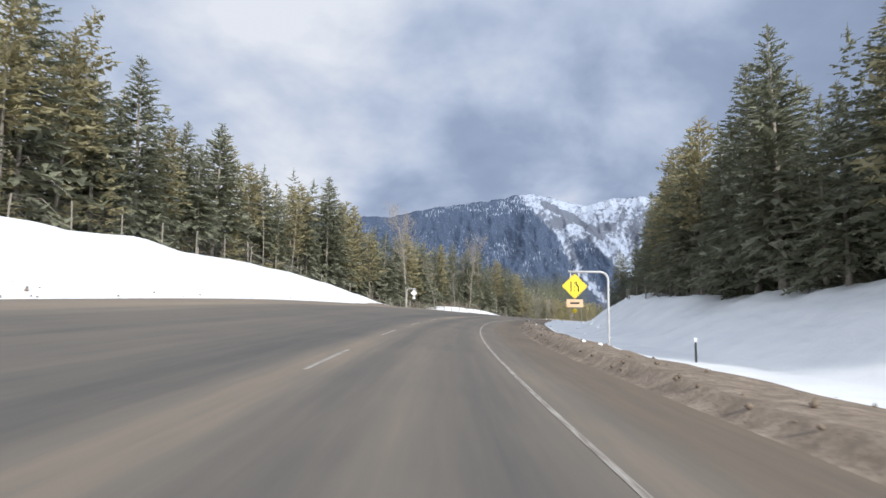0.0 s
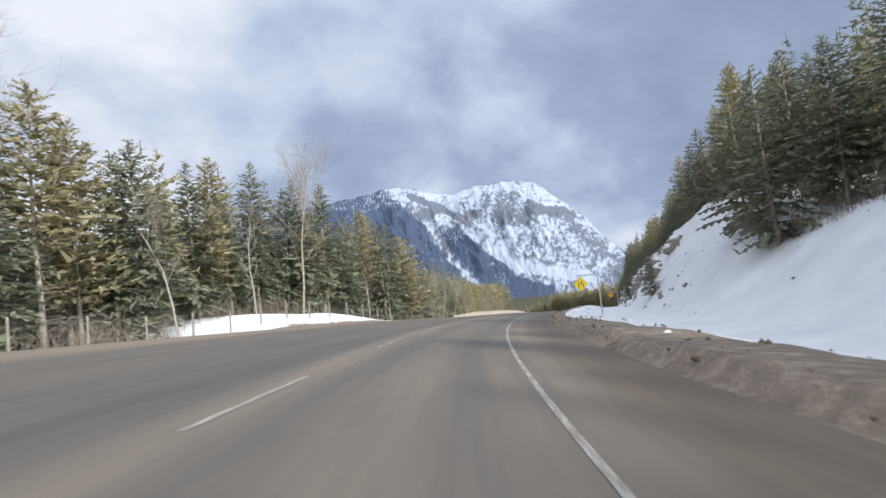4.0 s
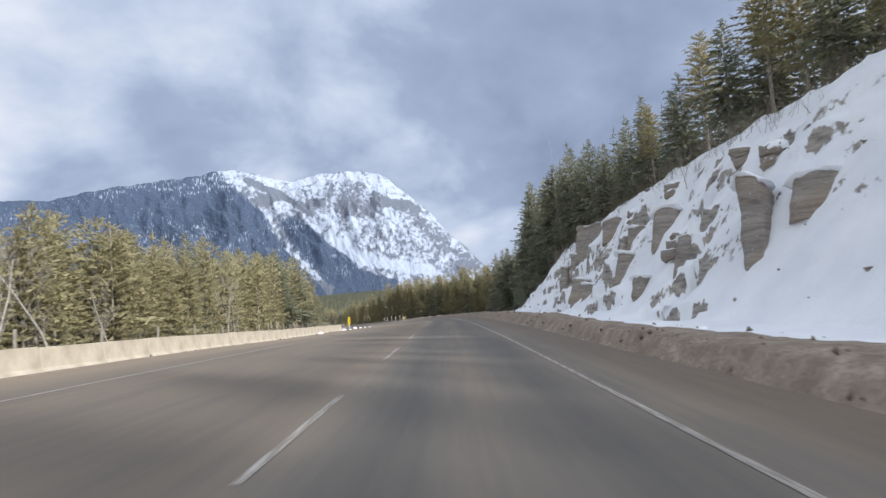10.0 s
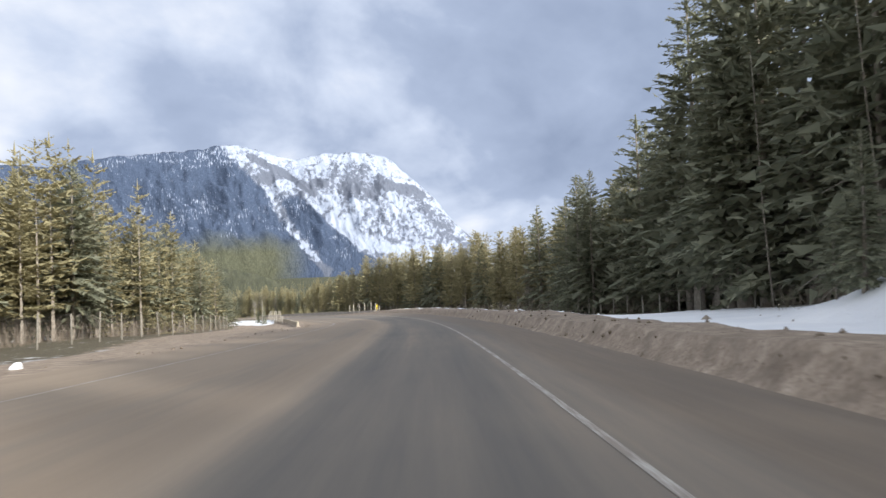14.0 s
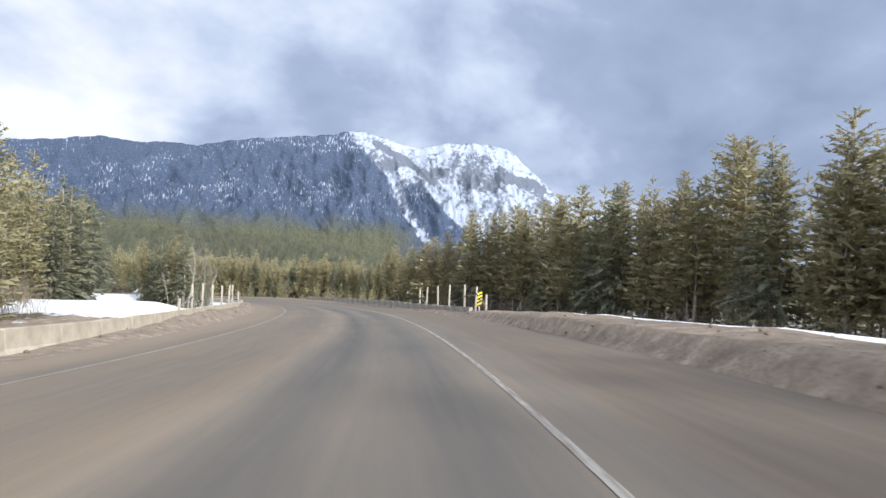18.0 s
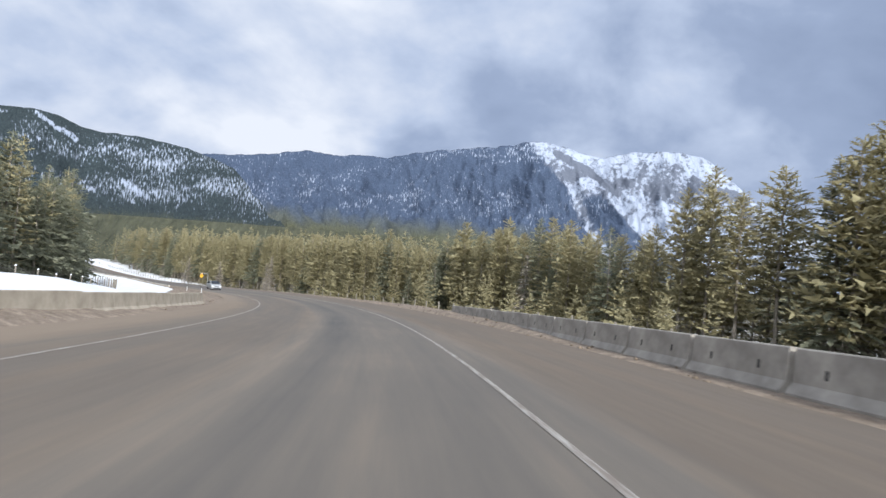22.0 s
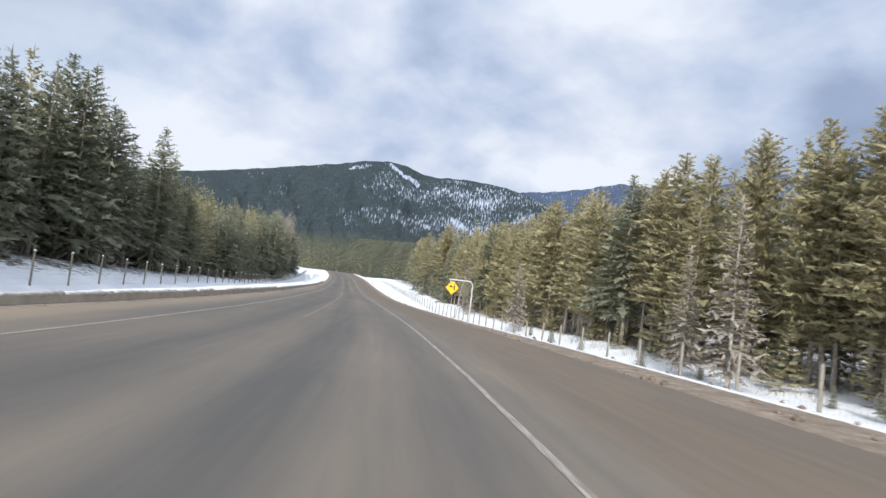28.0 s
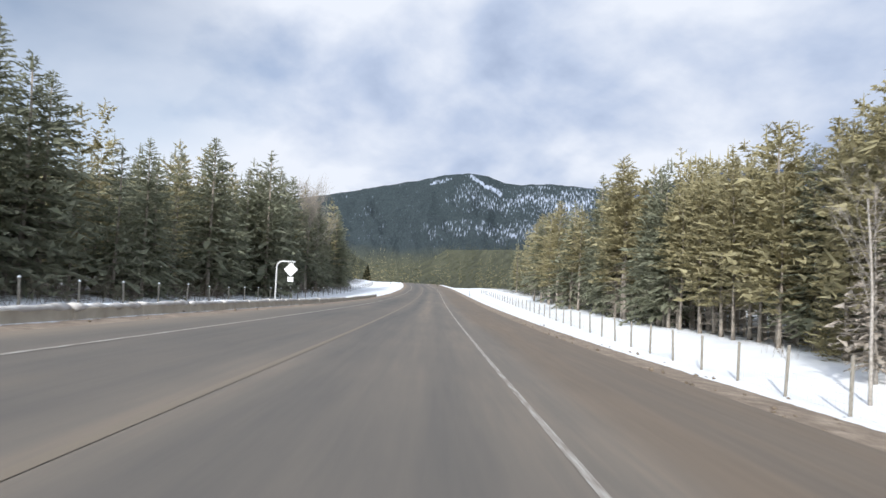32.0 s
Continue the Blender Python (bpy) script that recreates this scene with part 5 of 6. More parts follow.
def post_mesh(h, thick):
    key = (round(h, 2), thick)
    if key not in _post:
        z = [-0.5, 0.0, h - 0.03, h]
        v, f = tube([(0, 0, q) for q in z], [thick * 1.05, thick, thick * 0.95, thick * 0.7], 8)
        _post[key] = mesh_of("fence_post", v, f, M_WOOD if thick < 0.08 else M_PALEWOOD, False)
    return _post[key]


def fence(s0, s1, offset, spacing, top, label, rails=(), seed=1, snowcap=False, at_s=None, thick=0.06):
    """Posts and wire along the road; top gives how high the posts' heads stand over the road's plane, or over the ground if given as a number."""
    rnd = random.Random(seed)
    s = np.arange(s0, s1, spacing) if at_s is None else np.array(at_s, float)
    d = np.array([float(offset(q)) if callable(offset) else offset for q in s])
    base = world_height(s, d)
    tall_ = [float(np.clip(top(q) - rise(q, w), 1.1, 2.5)) if callable(top) else top for q, w in zip(s, d)]
    mid = len(s) // 2
    root = thing("fence", pose(*[float(q) for q in base[mid]]), label, "fence", "roadside fences")
    o3 = base[mid]
    tops = []
    for k, p in enumerate(base):
        h = tall_[k] * rnd.uniform(0.96, 1.05)
        o = part("post", post_mesh(round(h, 1), thick), root)
        o.matrix_basis = pose(*[float(q) for q in (p - o3)], rnd.uniform(-2.5, 2.5), rnd.uniform(-2.5, 2.5), rnd.uniform(0, 90))
        tops.append(h)
        if snowcap:
            v, f = tube([(0, 0, h - 0.01), (0, 0, h + 0.05), (0, 0, h + 0.09)], [0.075, 0.07, 0.03], 8)
            c = part("snow_cap", mesh_of("snow_cap", v, f, M_SNOWCAP, False), o, "small cap of snow")
    # wire: level strands and uprights between the posts
    V, F = [], []

    def strand(a, b, w=0.0018):
        n = len(V)
        up = np.array([0, 0, w]) if abs(a[2] - b[2]) < abs(a[0] - b[0]) + abs(a[1] - b[1]) else np.array([w, w * 0.5, 0])
        V.extend([a - up, a + up, b + up, b - up])
        F.append((n, n + 1, n + 2, n + 3))
    top = min(tops) - 0.08
    for k in range(len(base) - 1):
        a, b = base[k] - o3, base[k + 1] - o3
        for z in np.linspace(0.10, top, 4):
            strand(a + (0, 0, z), b + (0, 0, z))
        for t in np.linspace(0.08, 0.92, int(spacing / 0.28)):
            q = a + (b - a) * t
            strand(q + (0, 0, 0.08), q + (0, 0, top), 0.002)
    part("wire_mesh", mesh_of("wire_mesh", np.array(V), np.array(F), M_WIRE), root, "thin grey wire netting")["kind"] = "stuff"
    for k, z0, z1 in rails:
        k = min(k, len(base) - 2)
        a, b = base[k] - o3 + (0, 0, z0), base[k + 1] - o3 + (0, 0, z1)
        v, f = tube([a, (a + b) / 2, b], [0.045, 0.045, 0.045], 6)
        part("rail", mesh_of("rail", v, f, M_WOOD, False), root, "weathered round brace rail")
    return root


M_DIRTYSNOW = mat_simple("dirty_old_snow", (0.36, 0.32, 0.28), (0.66, 0.64, 0.62), 4.0, 0.85, 0.2, 0.5, 0.05)
M_SNOWCAP = mat_simple("clean_snow", (0.78, 0.80, 0.83), (0.88, 0.89, 0.90), 6.0, 0.8, 0.3, 0.3, 0.03)
FENCE = "weathered wooden post fence with wire netting in snow"
fence(8, 80, lambda s: steps(s, (8, -26.5), (55, -25.3), (61, -25), (68, -23.7), (73, -23), (80, -19.5)), 4.6, 2.0, FENCE, [(11, 1.3, 1.1), (12, 1.5, 1.3)], 1)
fence(80, 152, lambda s: steps(s, (80, -19.5), (100, -18.5), (152, -18)), 4.0, 1.45, FENCE, [(0, 0.5, 0.3), (1, 0.4, 0.3), (17, 0.7, 0.2)], 2)
fence(156, 262, lambda s: steps(s, (156, -15), (180, -14), (218, -13.7), (235, -14.4), (262, -17.9)), 4.6, lambda s: steps(s, (156, 1.05), (235, 1.15), (262, 1.45)), FENCE, (), 3)
fence(262, 366, lambda s: steps(s, (262, -17.9), (283, -23), (320, -22.5), (345, -21), (366, -20)), 4.0, lambda s: steps(s, (262, 1.45), (283, 1.7), (330, 2.2), (361, 2.45)), FENCE, [(9, 0.8, 0.2), (18, 0.7, 0.1)], 4)
fence(412, 462, lambda s: steps(s, (412, -15), (424, -18), (440, -22), (462, -22)), 3.2, 1.3, FENCE, [(2, 1.0, 0.6)], 5)
fence(462, 640, lambda s: steps(s, (462, -22), (530, -19.5), (610, -18.2), (640, -18)), 4.2, lambda s: steps(s, (462, 1.6), (530, 1.4), (571, 1.18), (585, 1.05), (610, 0.7), (640, 0.45)), FENCE, (), 6, True)
fence(642, 800, lambda s: steps(s, (642, -18), (800, -17)), 4.2, lambda s: steps(s, (642, 0.45), (800, 0.6)), FENCE, (), 7, True)
fence(58, 102, lambda s: steps(s, (58, 18.0), (74, 16.2), (102, 17.4)), 4.1, 1.4, FENCE, [(7, 1.0, 1.0), (8, 1.0, 0.9)], 11)
fence(300, 372, lambda s: steps(s, (300, 18), (344, 20.5), (372, 21)), 3.0, lambda s: steps(s, (300, 1.4), (322, 1.0), (330, 0.75), (338, 0.3), (346, 0.0), (372, -0.3)), FENCE, [(10, 0.9, 0.9), (11, 0.9, 0.9), (14, 0.7, 0.2), (16, 1.2, 1.2)], 8)
TIMBER = "tall round timber posts with wire netting behind the barrier"
fence(383, 403, lambda s: steps(s, (382, 7.75), (386, 7.74), (392, 7.4), (403, 7.2)), 3.5, lambda s: steps(s, (383.4, 1.3), (384.0, 1.3), (386, 2.05), (396, 2.2), (402.5, 2.1)), TIMBER, [(0, 0.3, 1.2), (1, 1.05, 1.05), (5, 1.0, 1.0), (5, 0.45, 0.95), (4, 0.2, 0.3)], 9, False, (383.4, 386.0, 388.5, 392.5, 396.0, 400.0, 402.5), 0.085)
fence(382, 408, lambda s: steps(s, (382, -10.9), (392, -10.75), (403, -10.3), (406.5, -9.95)), 3.5, lambda s: steps(s, (381, 1.4), (383, 1.5), (385.5, 2.35), (403, 2.48), (406.5, 1.8)), TIMBER, [(0, 1.0, 1.5), (1, 1.2, 1.2), (5, 1.1, 1.1), (5, 0.5, 1.05), (6, 0.8, 0.4)], 12, False, (382.2, 385.5, 388.5, 392.5, 396.5, 400.5, 403.0, 406.5), 0.085)
fence(446, 800, lambda s: steps(s, (446, 16), (462, 14), (480, 13.4), (500, 14.0), (520, 15.2), (545, 16.2), (565, 15.3), (602, 15), (640, 16.5), (800, 16.5)), 4.2, lambda s: steps(s, (446, 0.5), (480, 0.55), (500, 0.42), (545, 0.3), (565, 0.44), (585, 0.4), (602, 0.3), (622, 0.36), (636, 0.1), (660, -0.1), (800, 0.0)), FENCE, (), 10, False, None, 0.075)


# ---- concrete barrier blocks ----
def block_mesh(length, material):
    o = [(-0.30, -0.12), (-0.30, 0.07), (-0.17, 0.24), (-0.10, 0.78), (-0.08, 0.80), (0.08, 0.80), (0.10, 0.78), (0.17, 0.24), (0.30, 0.07), (0.30, -0.12)]
    v, f = prism(o, -length / 2, length / 2)
    return mesh_of("barrier_block", v, f, material)


BLOCKS = {1: block_mesh(2.96, M_CONCRETE), -1: block_mesh(2.96, M_SANDED)}
PIN = mesh_of("lifting_slot", *box(-0.012, 0.012, -0.035, 0.035, 0.0, 0.15), M_BLACK)


def crust_mesh(seed, length):
    """Old snow lying along the top of a block."""
    g = np.random.default_rng(seed)
    y = np.linspace(-length / 2, length / 2, 9)
    v, f = tube([(g.uniform(-0.03, 0.03), q, 0.80) for q in y], g.uniform(0.05, 0.17, 9), 8)
    return mesh_of("snow_crust", np.array(v) * (1, 1, 0.7) + (0, 0, 0.24), f, M_DIRTYSNOW, False)


CRUSTS = [crust_mesh(q, 2.9) for q in range(4)]


def barrier(s0, s1, offset, side, label, group, sink=0.0, crust=False):
    rnd = random.Random(int(s0))
    for s in np.arange(s0, s1, 3.0):
        a, b = at(s - 1.5, float(offset(s - 1.5))), at(s + 1.5, float(offset(s + 1.5)))
        t = b - a
        p = (a + b) / 2
        yaw = math.degrees(math.atan2(-t[0], t[1]))
        pit = math.degrees(math.atan2(t[2], math.hypot(t[0], t[1])))
        o = new("barrier_block", BLOCKS[side])
        o.matrix_basis = pose(float(p[0]), float(p[1]), float(p[2]) - (float(sink(s)) if callable(sink) else sink) + rnd.uniform(-0.015, 0.015), pit, 0, yaw + rnd.uniform(-0.5, 0.5))
        tagged(o, label, "barrier", group)
        if crust and rnd.random() < 0.85:
            part("snow_crust", CRUSTS[rnd.randrange(4)], o, "dirty crust of old snow")
        for y in (-0.75, 0.75) if side > 0 else ():
            q = part("slot", PIN, o, "dark lifting slot")
            q.matrix_basis = Matrix.Translation((-side * 0.146, y, 0.36)) @ Matrix.Rotation(side * 0.13, 4, "Y")


barrier(156, 262, lambda s: steps(s, (150, -11.6), (175, -11.2), (195, -10.8), (215, -11.4), (262, -12.6)), -1, "sand-stained concrete barrier block beside the road", "left barrier blocks before the bend", lambda s: steps(s, (156, 0.58), (164, 0.25), (200, 0.20), (240, 0.15), (262, 0.1)))
barrier(383, 464, lambda s: steps(s, (372, 6.2), (400, 6.4), (440, 6.9), (482, 7.9)), 1, "dirty grey concrete barrier block with lifting slots", "right barrier blocks in the bend", lambda s: steps(s, (383, 0.26), (400, 0.22), (411, 0.05), (445, 0.0), (471, 0.2)))
barrier(350, 470, lambda s: steps(s, (350, -10.6), (380, -10.4), (400, -9.8), (470, -9.6)), -1, "sand-stained concrete barrier block in the bend", "left barrier blocks in the bend", lambda s: steps(s, (350, 0.15), (362, 0.12), (372, 0.06), (385, -0.06), (412, -0.10), (440, 0.0), (470, 0.1)))
barrier(548, 700, lambda s: steps(s, (540, -9.6), (600, -8.0), (700, -7.8)), -1, "half-buried snow-crusted concrete barrier block", "left barrier blocks on the straight", 0.60, True)


# ---- signs ----
def sign_frame(s, d, height, reach, label, category="road sign", side=1):
    """A bent steel post with an arm that reaches over towards the road; the panel hangs below it."""
    root = thing("road_sign", place(s, d), label, category)
    r = 0.35
    pts = [(0, 0, -0.4), (0, 0, height * 0.5), (0, 0, height - r)]
    for k in range(1, 6):
        a = math.pi / 2 * k / 5
        pts.append((-side * r * (1 - math.cos(a)), 0, height - r + r * math.sin(a)))
    pts.append((-side * reach, 0, height))
    v, f = tube(pts, [0.05] * len(pts), 8)
    part("post", mesh_of("sign_post", v, f, M_STEEL, False), root, "bent galvanised steel post")
    return root


def panel(root, x, z, size, material, back, label, hang=0.0):
    """A diamond panel with rounded corners, facing oncoming drivers."""
    r = size * 0.07
    pts = []
    for cx, cz, a0 in ((1, 0, -45), (0, 1, 45), (-1, 0, 135), (0, -1, 225)):
        h = size * 0.7071 - r * 1.414
        for k in range(4):
            a = math.radians(a0 + 30 * k)
            pts.append((x + cx * h + r * math.cos(a), z + cz * h + r * math.sin(a)))
    face = part("panel", mesh_of("panel", *prism(pts[::-1], -0.075, -0.065), material), root, label)
    rim = part("border", mesh_of("border", *ring(x, z, size * 0.655, size * 0.635, -0.0775), M_BLACK if back is None else back), face, "thin dark border line")
    for dx in (-size * 0.22, size * 0.22):
        part("hanger", mesh_of("hanger", *box(x + dx - 0.02, x + dx + 0.02, -0.064, -0.045, z - size * 0.5, z + hang), M_STEEL), root, "flat steel hanger strip")
    return face


def ring(x, z, a, b, y):
    o = [(x + a, z), (x, z + a), (x - a, z), (x, z - a)]
    i = [(x + b, z), (x, z + b), (x - b, z), (x, z - b)]
    v = [(p[0], y, p[1]) for p in o + i] + [(p[0], y + 0.002, p[1]) for p in o + i]
    f = [(k, (k + 1) % 4, (k + 1) % 4 + 4, k + 4) for k in range(4)]
    return v, f


def mark(root, outline, name="symbol", label="black printed symbol", y=-0.079):
    return part(name, mesh_of(name, *prism(outline[::-1], y, y + 0.004), M_BLACK), root, label)


def merge_sign(s, d, height, reach, size, tab, side=1):
    root = sign_frame(s, d, height, reach, "yellow diamond lane-ends sign on a bent steel post", side=side)
    x, z = -side * (reach - size * 0.35), height - size * 0.80
    f = panel(root, x, z, size, M_SIGN, None, "bright yellow diamond panel", height - z)
    w = size * 0.07
    mark(f, [(x - size * 0.24, z - size * 0.30), (x - size * 0.24 + w, z - size * 0.30), (x - size * 0.24 + w, z + size * 0.26), (x - size * 0.24, z + size * 0.26)], "left_bar", "black lane bar")
    q = size
    mark(f, [(x + 0.16 * q, z - 0.30 * q), (x + 0.24 * q, z - 0.30 * q), (x + 0.24 * q, z - 0.02 * q), (x + 0.12 * q, z + 0.12 * q), (x + 0.12 * q, z + 0.26 * q), (x + 0.04 * q, z + 0.26 * q), (x + 0.04 * q, z + 0.08 * q), (x + 0.16 * q, z - 0.06 * q)], "bent_bar", "black bent lane bar")
    for k in range(3):
        zz = z - 0.28 * q + 0.2 * q * k
        mark(f, [(x - 0.04 * q, zz), (x, zz), (x, zz + 0.1 * q), (x - 0.04 * q, zz + 0.1 * q)], "dash", "black lane dash")
    if tab:
        part("tab", mesh_of("tab", *box(x - size * 0.45, x + size * 0.45, -0.072, -0.064, z - size * 1.15, z - size * 0.72), M_TAN), root, "tan distance tab")
        part("tab_text", mesh_of("tab_text", *box(x - size * 0.25, x + size * 0.25, -0.0745, -0.0725, z - size * 0.98, z - size * 0.88), M_BLACK), root, "dark bar of worn lettering")
    return root


def arrow_sign(s, d, height, reach, size):
    root = sign_frame(s, d, height, reach, "amber diamond bend-ahead sign beside the rock cutting")
    x, z = -(reach - size * 0.45), height - size * 0.74
    f = panel(root, x, z, size, M_AMBER, None, "amber diamond panel", height - z)
    q = size
    mark(f, [(x + 0.10 * q, z - 0.36 * q), (x + 0.21 * q, z - 0.36 * q), (x + 0.20 * q, z - 0.08 * q), (x + 0.02 * q, z + 0.12 * q), (x - 0.06 * q, z + 0.04 * q), (x + 0.10 * q, z - 0.12 * q)], "shaft", "black bent arrow shaft")
    mark(f, [(x + 0.10 * q, z + 0.16 * q), (x - 0.20 * q, z + 0.24 * q), (x - 0.14 * q, z - 0.06 * q)], "arrow_head", "black arrow head")
    return root


def animal_sign(s, d, height, reach, size):
    root = sign_frame(s, d, height, reach, "amber diamond warning sign on a bent steel post by the fence")
    x, z = -(reach - size * 0.42), height - size * 0.82
    f = panel(root, x, z, size, M_AMBER, None, "amber diamond panel", height - z)
    q = size
    mark(f, [(x + 0.14 * q, z - 0.22 * q), (x + 0.28 * q, z - 0.22 * q), (x + 0.28 * q, z + 0.26 * q), (x + 0.14 * q, z + 0.26 * q)], "tall_bar", "dark upright block")
    mark(f, [(x - 0.30 * q, z + 0.10 * q), (x - 0.24 * q, z + 0.22 * q), (x - 0.06 * q, z + 0.22 * q), (x + 0.06 * q, z + 0.04 * q), (x + 0.10 * q, z - 0.06 * q), (x - 0.04 * q, z + 0.04 * q), (x - 0.24 * q, z + 0.02 * q)], "blot", "dark slanting shape")
    return root


def rear_sign(s, d, height, reach, size, tab=True):
    """A sign for the other direction, seen from its bare metal back."""
    root = sign_frame(s, d, height, reach, "bare metal back of a diamond sign on a bent post", side=-1)
    x, z = (reach - size * 0.4), height - size * 0.80
    panel(root, x, z, size, M_PALE, M_PALE, "unpainted aluminium sign back", height - z)
    if tab:
        part("tab", mesh_of("tab", *box(x - size * 0.3, x + size * 0.3, -0.072, -0.064, z - size * 1.2, z - size * 0.72), M_PALE), root, "unpainted aluminium tab")
    return root


merge_sign(25.8, 6.75, 3.2, 1.75, 0.80, True)
merge_sign(123.2, 7.0, 3.05, 1.55, 0.78, False)
arrow_sign(192.4, 10.0, 3.0, 1.5, 0.74)
animal_sign(584.5, 7.7, 3.1, 1.9, 0.76)
rear_sign(82.5, -14.4, 2.75, 1.4, 0.75)
rear_sign(655.4, -9.4, 2.4, 1.1, 0.6)


def hazard_board(s, d, base, w, h, label, lean=0):
    root = thing("hazard_marker", place(s, d, base), label, "road sign")
    part("post", mesh_of("marker_post", *box(-0.03, 0.03, -0.02, 0.02, -1.4, h), M_STEEL), root, "square steel post")
    b = part("board", mesh_of("board", *box(-w / 2, w / 2, -0.035, -0.022, 0.02, h), M_BLACK), root, "dark striped marker board")
    n = 4
    for k in range(n):
        z = 0.03 + k * (h - 0.03) / n
        q = (h - 0.03) / n * 0.52
        o = [(-w / 2 + 0.01, z), (w / 2 - 0.01, z + w * 0.42), (w / 2 - 0.01, min(z + w * 0.42 + q, h)), (-w / 2 + 0.01, z + q)]
        part("stripe", mesh_of("stripe", *prism([(x, min(zz, h)) for x, zz in o][::-1], -0.040, -0.036), M_SIGN), b, "bright yellow slanting stripe")
    return root


hazard_board(384.9, 7.7, 0.55, 0.36, 1.0, "yellow and black striped marker board behind a barrier")
hazard_board(263.4, -11.6, 0.55, 0.36, 1.0, "yellow and black striped marker board at a barrier end")


def delineator(s, d, h, pale=False, label="thin roadside delineator post standing in snow"):
    root = thing("delineator", place(s, d), label, "marker post", "delineators")
    part("stake", mesh_of("stake", *box(-0.04, 0.04, -0.012, 0.012, -0.3, h), M_PALE if pale else M_BLACK), root, "white flexible stake" if pale else "dark grey flexible stake")
    part("reflector", mesh_of("reflector", *box(-0.06, 0.06, -0.02, -0.0125, h - 0.16, h + 0.02), M_BLACK if pale else M_PALE), root, "dark top band" if pale else "white reflector plate")


for q in ((23.5, 9.6, 0.95), (514.5, -9.3, 0.85, True), (528.0, -9.6, 0.85, True), (735, 7.2, 1.2)):
    delineator(*q)


# ---- rock in the cutting ----
def mat_rock():
    m = Mat("layered_grey_rock", 0.9, 0.2)
    ob = m.co.outputs["Object"]
    lay = m.noise(2.0, 5, 0.6, m.vec(ob, (0.35, 0.35, 3.2)))
    fine = m.noise(9.0, 4, 0.6, m.vec(ob, (0.6, 0.6, 2.0)))
    tone = m.noise(0.5, 2)
    c = m.ramp(lay, [(0.3, (0.17, 0.152, 0.138)), (0.5, (0.31, 0.275, 0.24)), (0.72, (0.43, 0.375, 0.32))])
    c = m.mix(m.rng(tone, 0.4, 0.65, 0, 0.5), c, (0.30, 0.22, 0.14))
    c = m.mix(m.rng(m.rand(), 0, 1, 0, 0.35), c, (0.13, 0.125, 0.12))
    m.colour(m.mix(m.rng(fine, 0.62, 0.70, 0, 0.5), c, (0.80, 0.82, 0.85)))
    m.bump(m.math("ADD", lay, m.math("MULTIPLY", fine, 0.4)), 0.9, 0.12)
    return m.m


M_STRATA = mat_rock()


def slab_mesh(seed, w, t, h):
    """A broken slab: a box with a few cuts across it, its corners knocked about."""
    g = np.random.default_rng(seed)
    n, k = 5, 4
    xs = np.linspace(-w / 2, w / 2, n)
    V, F = [], []
    for j in range(k):
        z = h * j / (k - 1)
        for i, x in enumerate(xs):
            V.append((x + g.uniform(-.06, .06) * w, -t * g.uniform(0.72, 1.06) * (1 - 0.10 * j / (k - 1)), z + g.uniform(-.05, .05) * h))
        for i, x in enumerate(xs[::-1]):
            V.append((x + g.uniform(-.05, .05) * w, t * 0.9, z + g.uniform(-.04, .04) * h))
    m = 2 * n
    for j in range(k - 1):
        for i in range(m):
            F.append((j * m + i, j * m + (i + 1) % m, (j + 1) * m + (i + 1) % m, (j + 1) * m + i))
    for i in range(n - 1):
        F.append(((k - 1) * m + i, (k - 1) * m + i + 1, (k - 1) * m + m - 2 - i, (k - 1) * m + m - 1 - i))
        F.append((i + 1, i, m - 1 - i, m - 2 - i))
    return mesh_of("slab", V, F, M_STRATA)


def snow_cap_mesh(seed, w, t, h):
    """A rounded cushion of snow lying on a ledge."""
    g = np.random.default_rng(seed + 500)
    V, F = [], []
    n, k = 14, 4
    for j in range(k):
        f = (1.06, 1.12, 0.85, 0.4)[j]
        for i in range(n):
            a = 6.283 * i / n
            V.append((w / 2 * f * math.copysign(abs(math.cos(a))**0.6, math.cos(a)) * g.uniform(0.94, 1.06), t * f * math.copysign(abs(math.sin(a))**0.6, math.sin(a)), h * (-0.5, 0.25, 0.8, 1.0)[j] * g.uniform(0.85, 1.15)))
    for j in range(k - 1):
        for i in range(n):
            F.append((j * n + i, j * n + (i + 1) % n, (j + 1) * n + (i + 1) % n, (j + 1) * n + i))
    F.append(tuple((k - 1) * n + i for i in range(n)))
    return mesh_of("snow_cap", V, F, M_SNOWCAP, False)


SLABS = [slab_mesh(q, 1.0, 0.5, 1.0) for q in range(70, 80)]
CAPS = [snow_cap_mesh(q, 1.0, 0.5, 0.3) for q in range(4)]


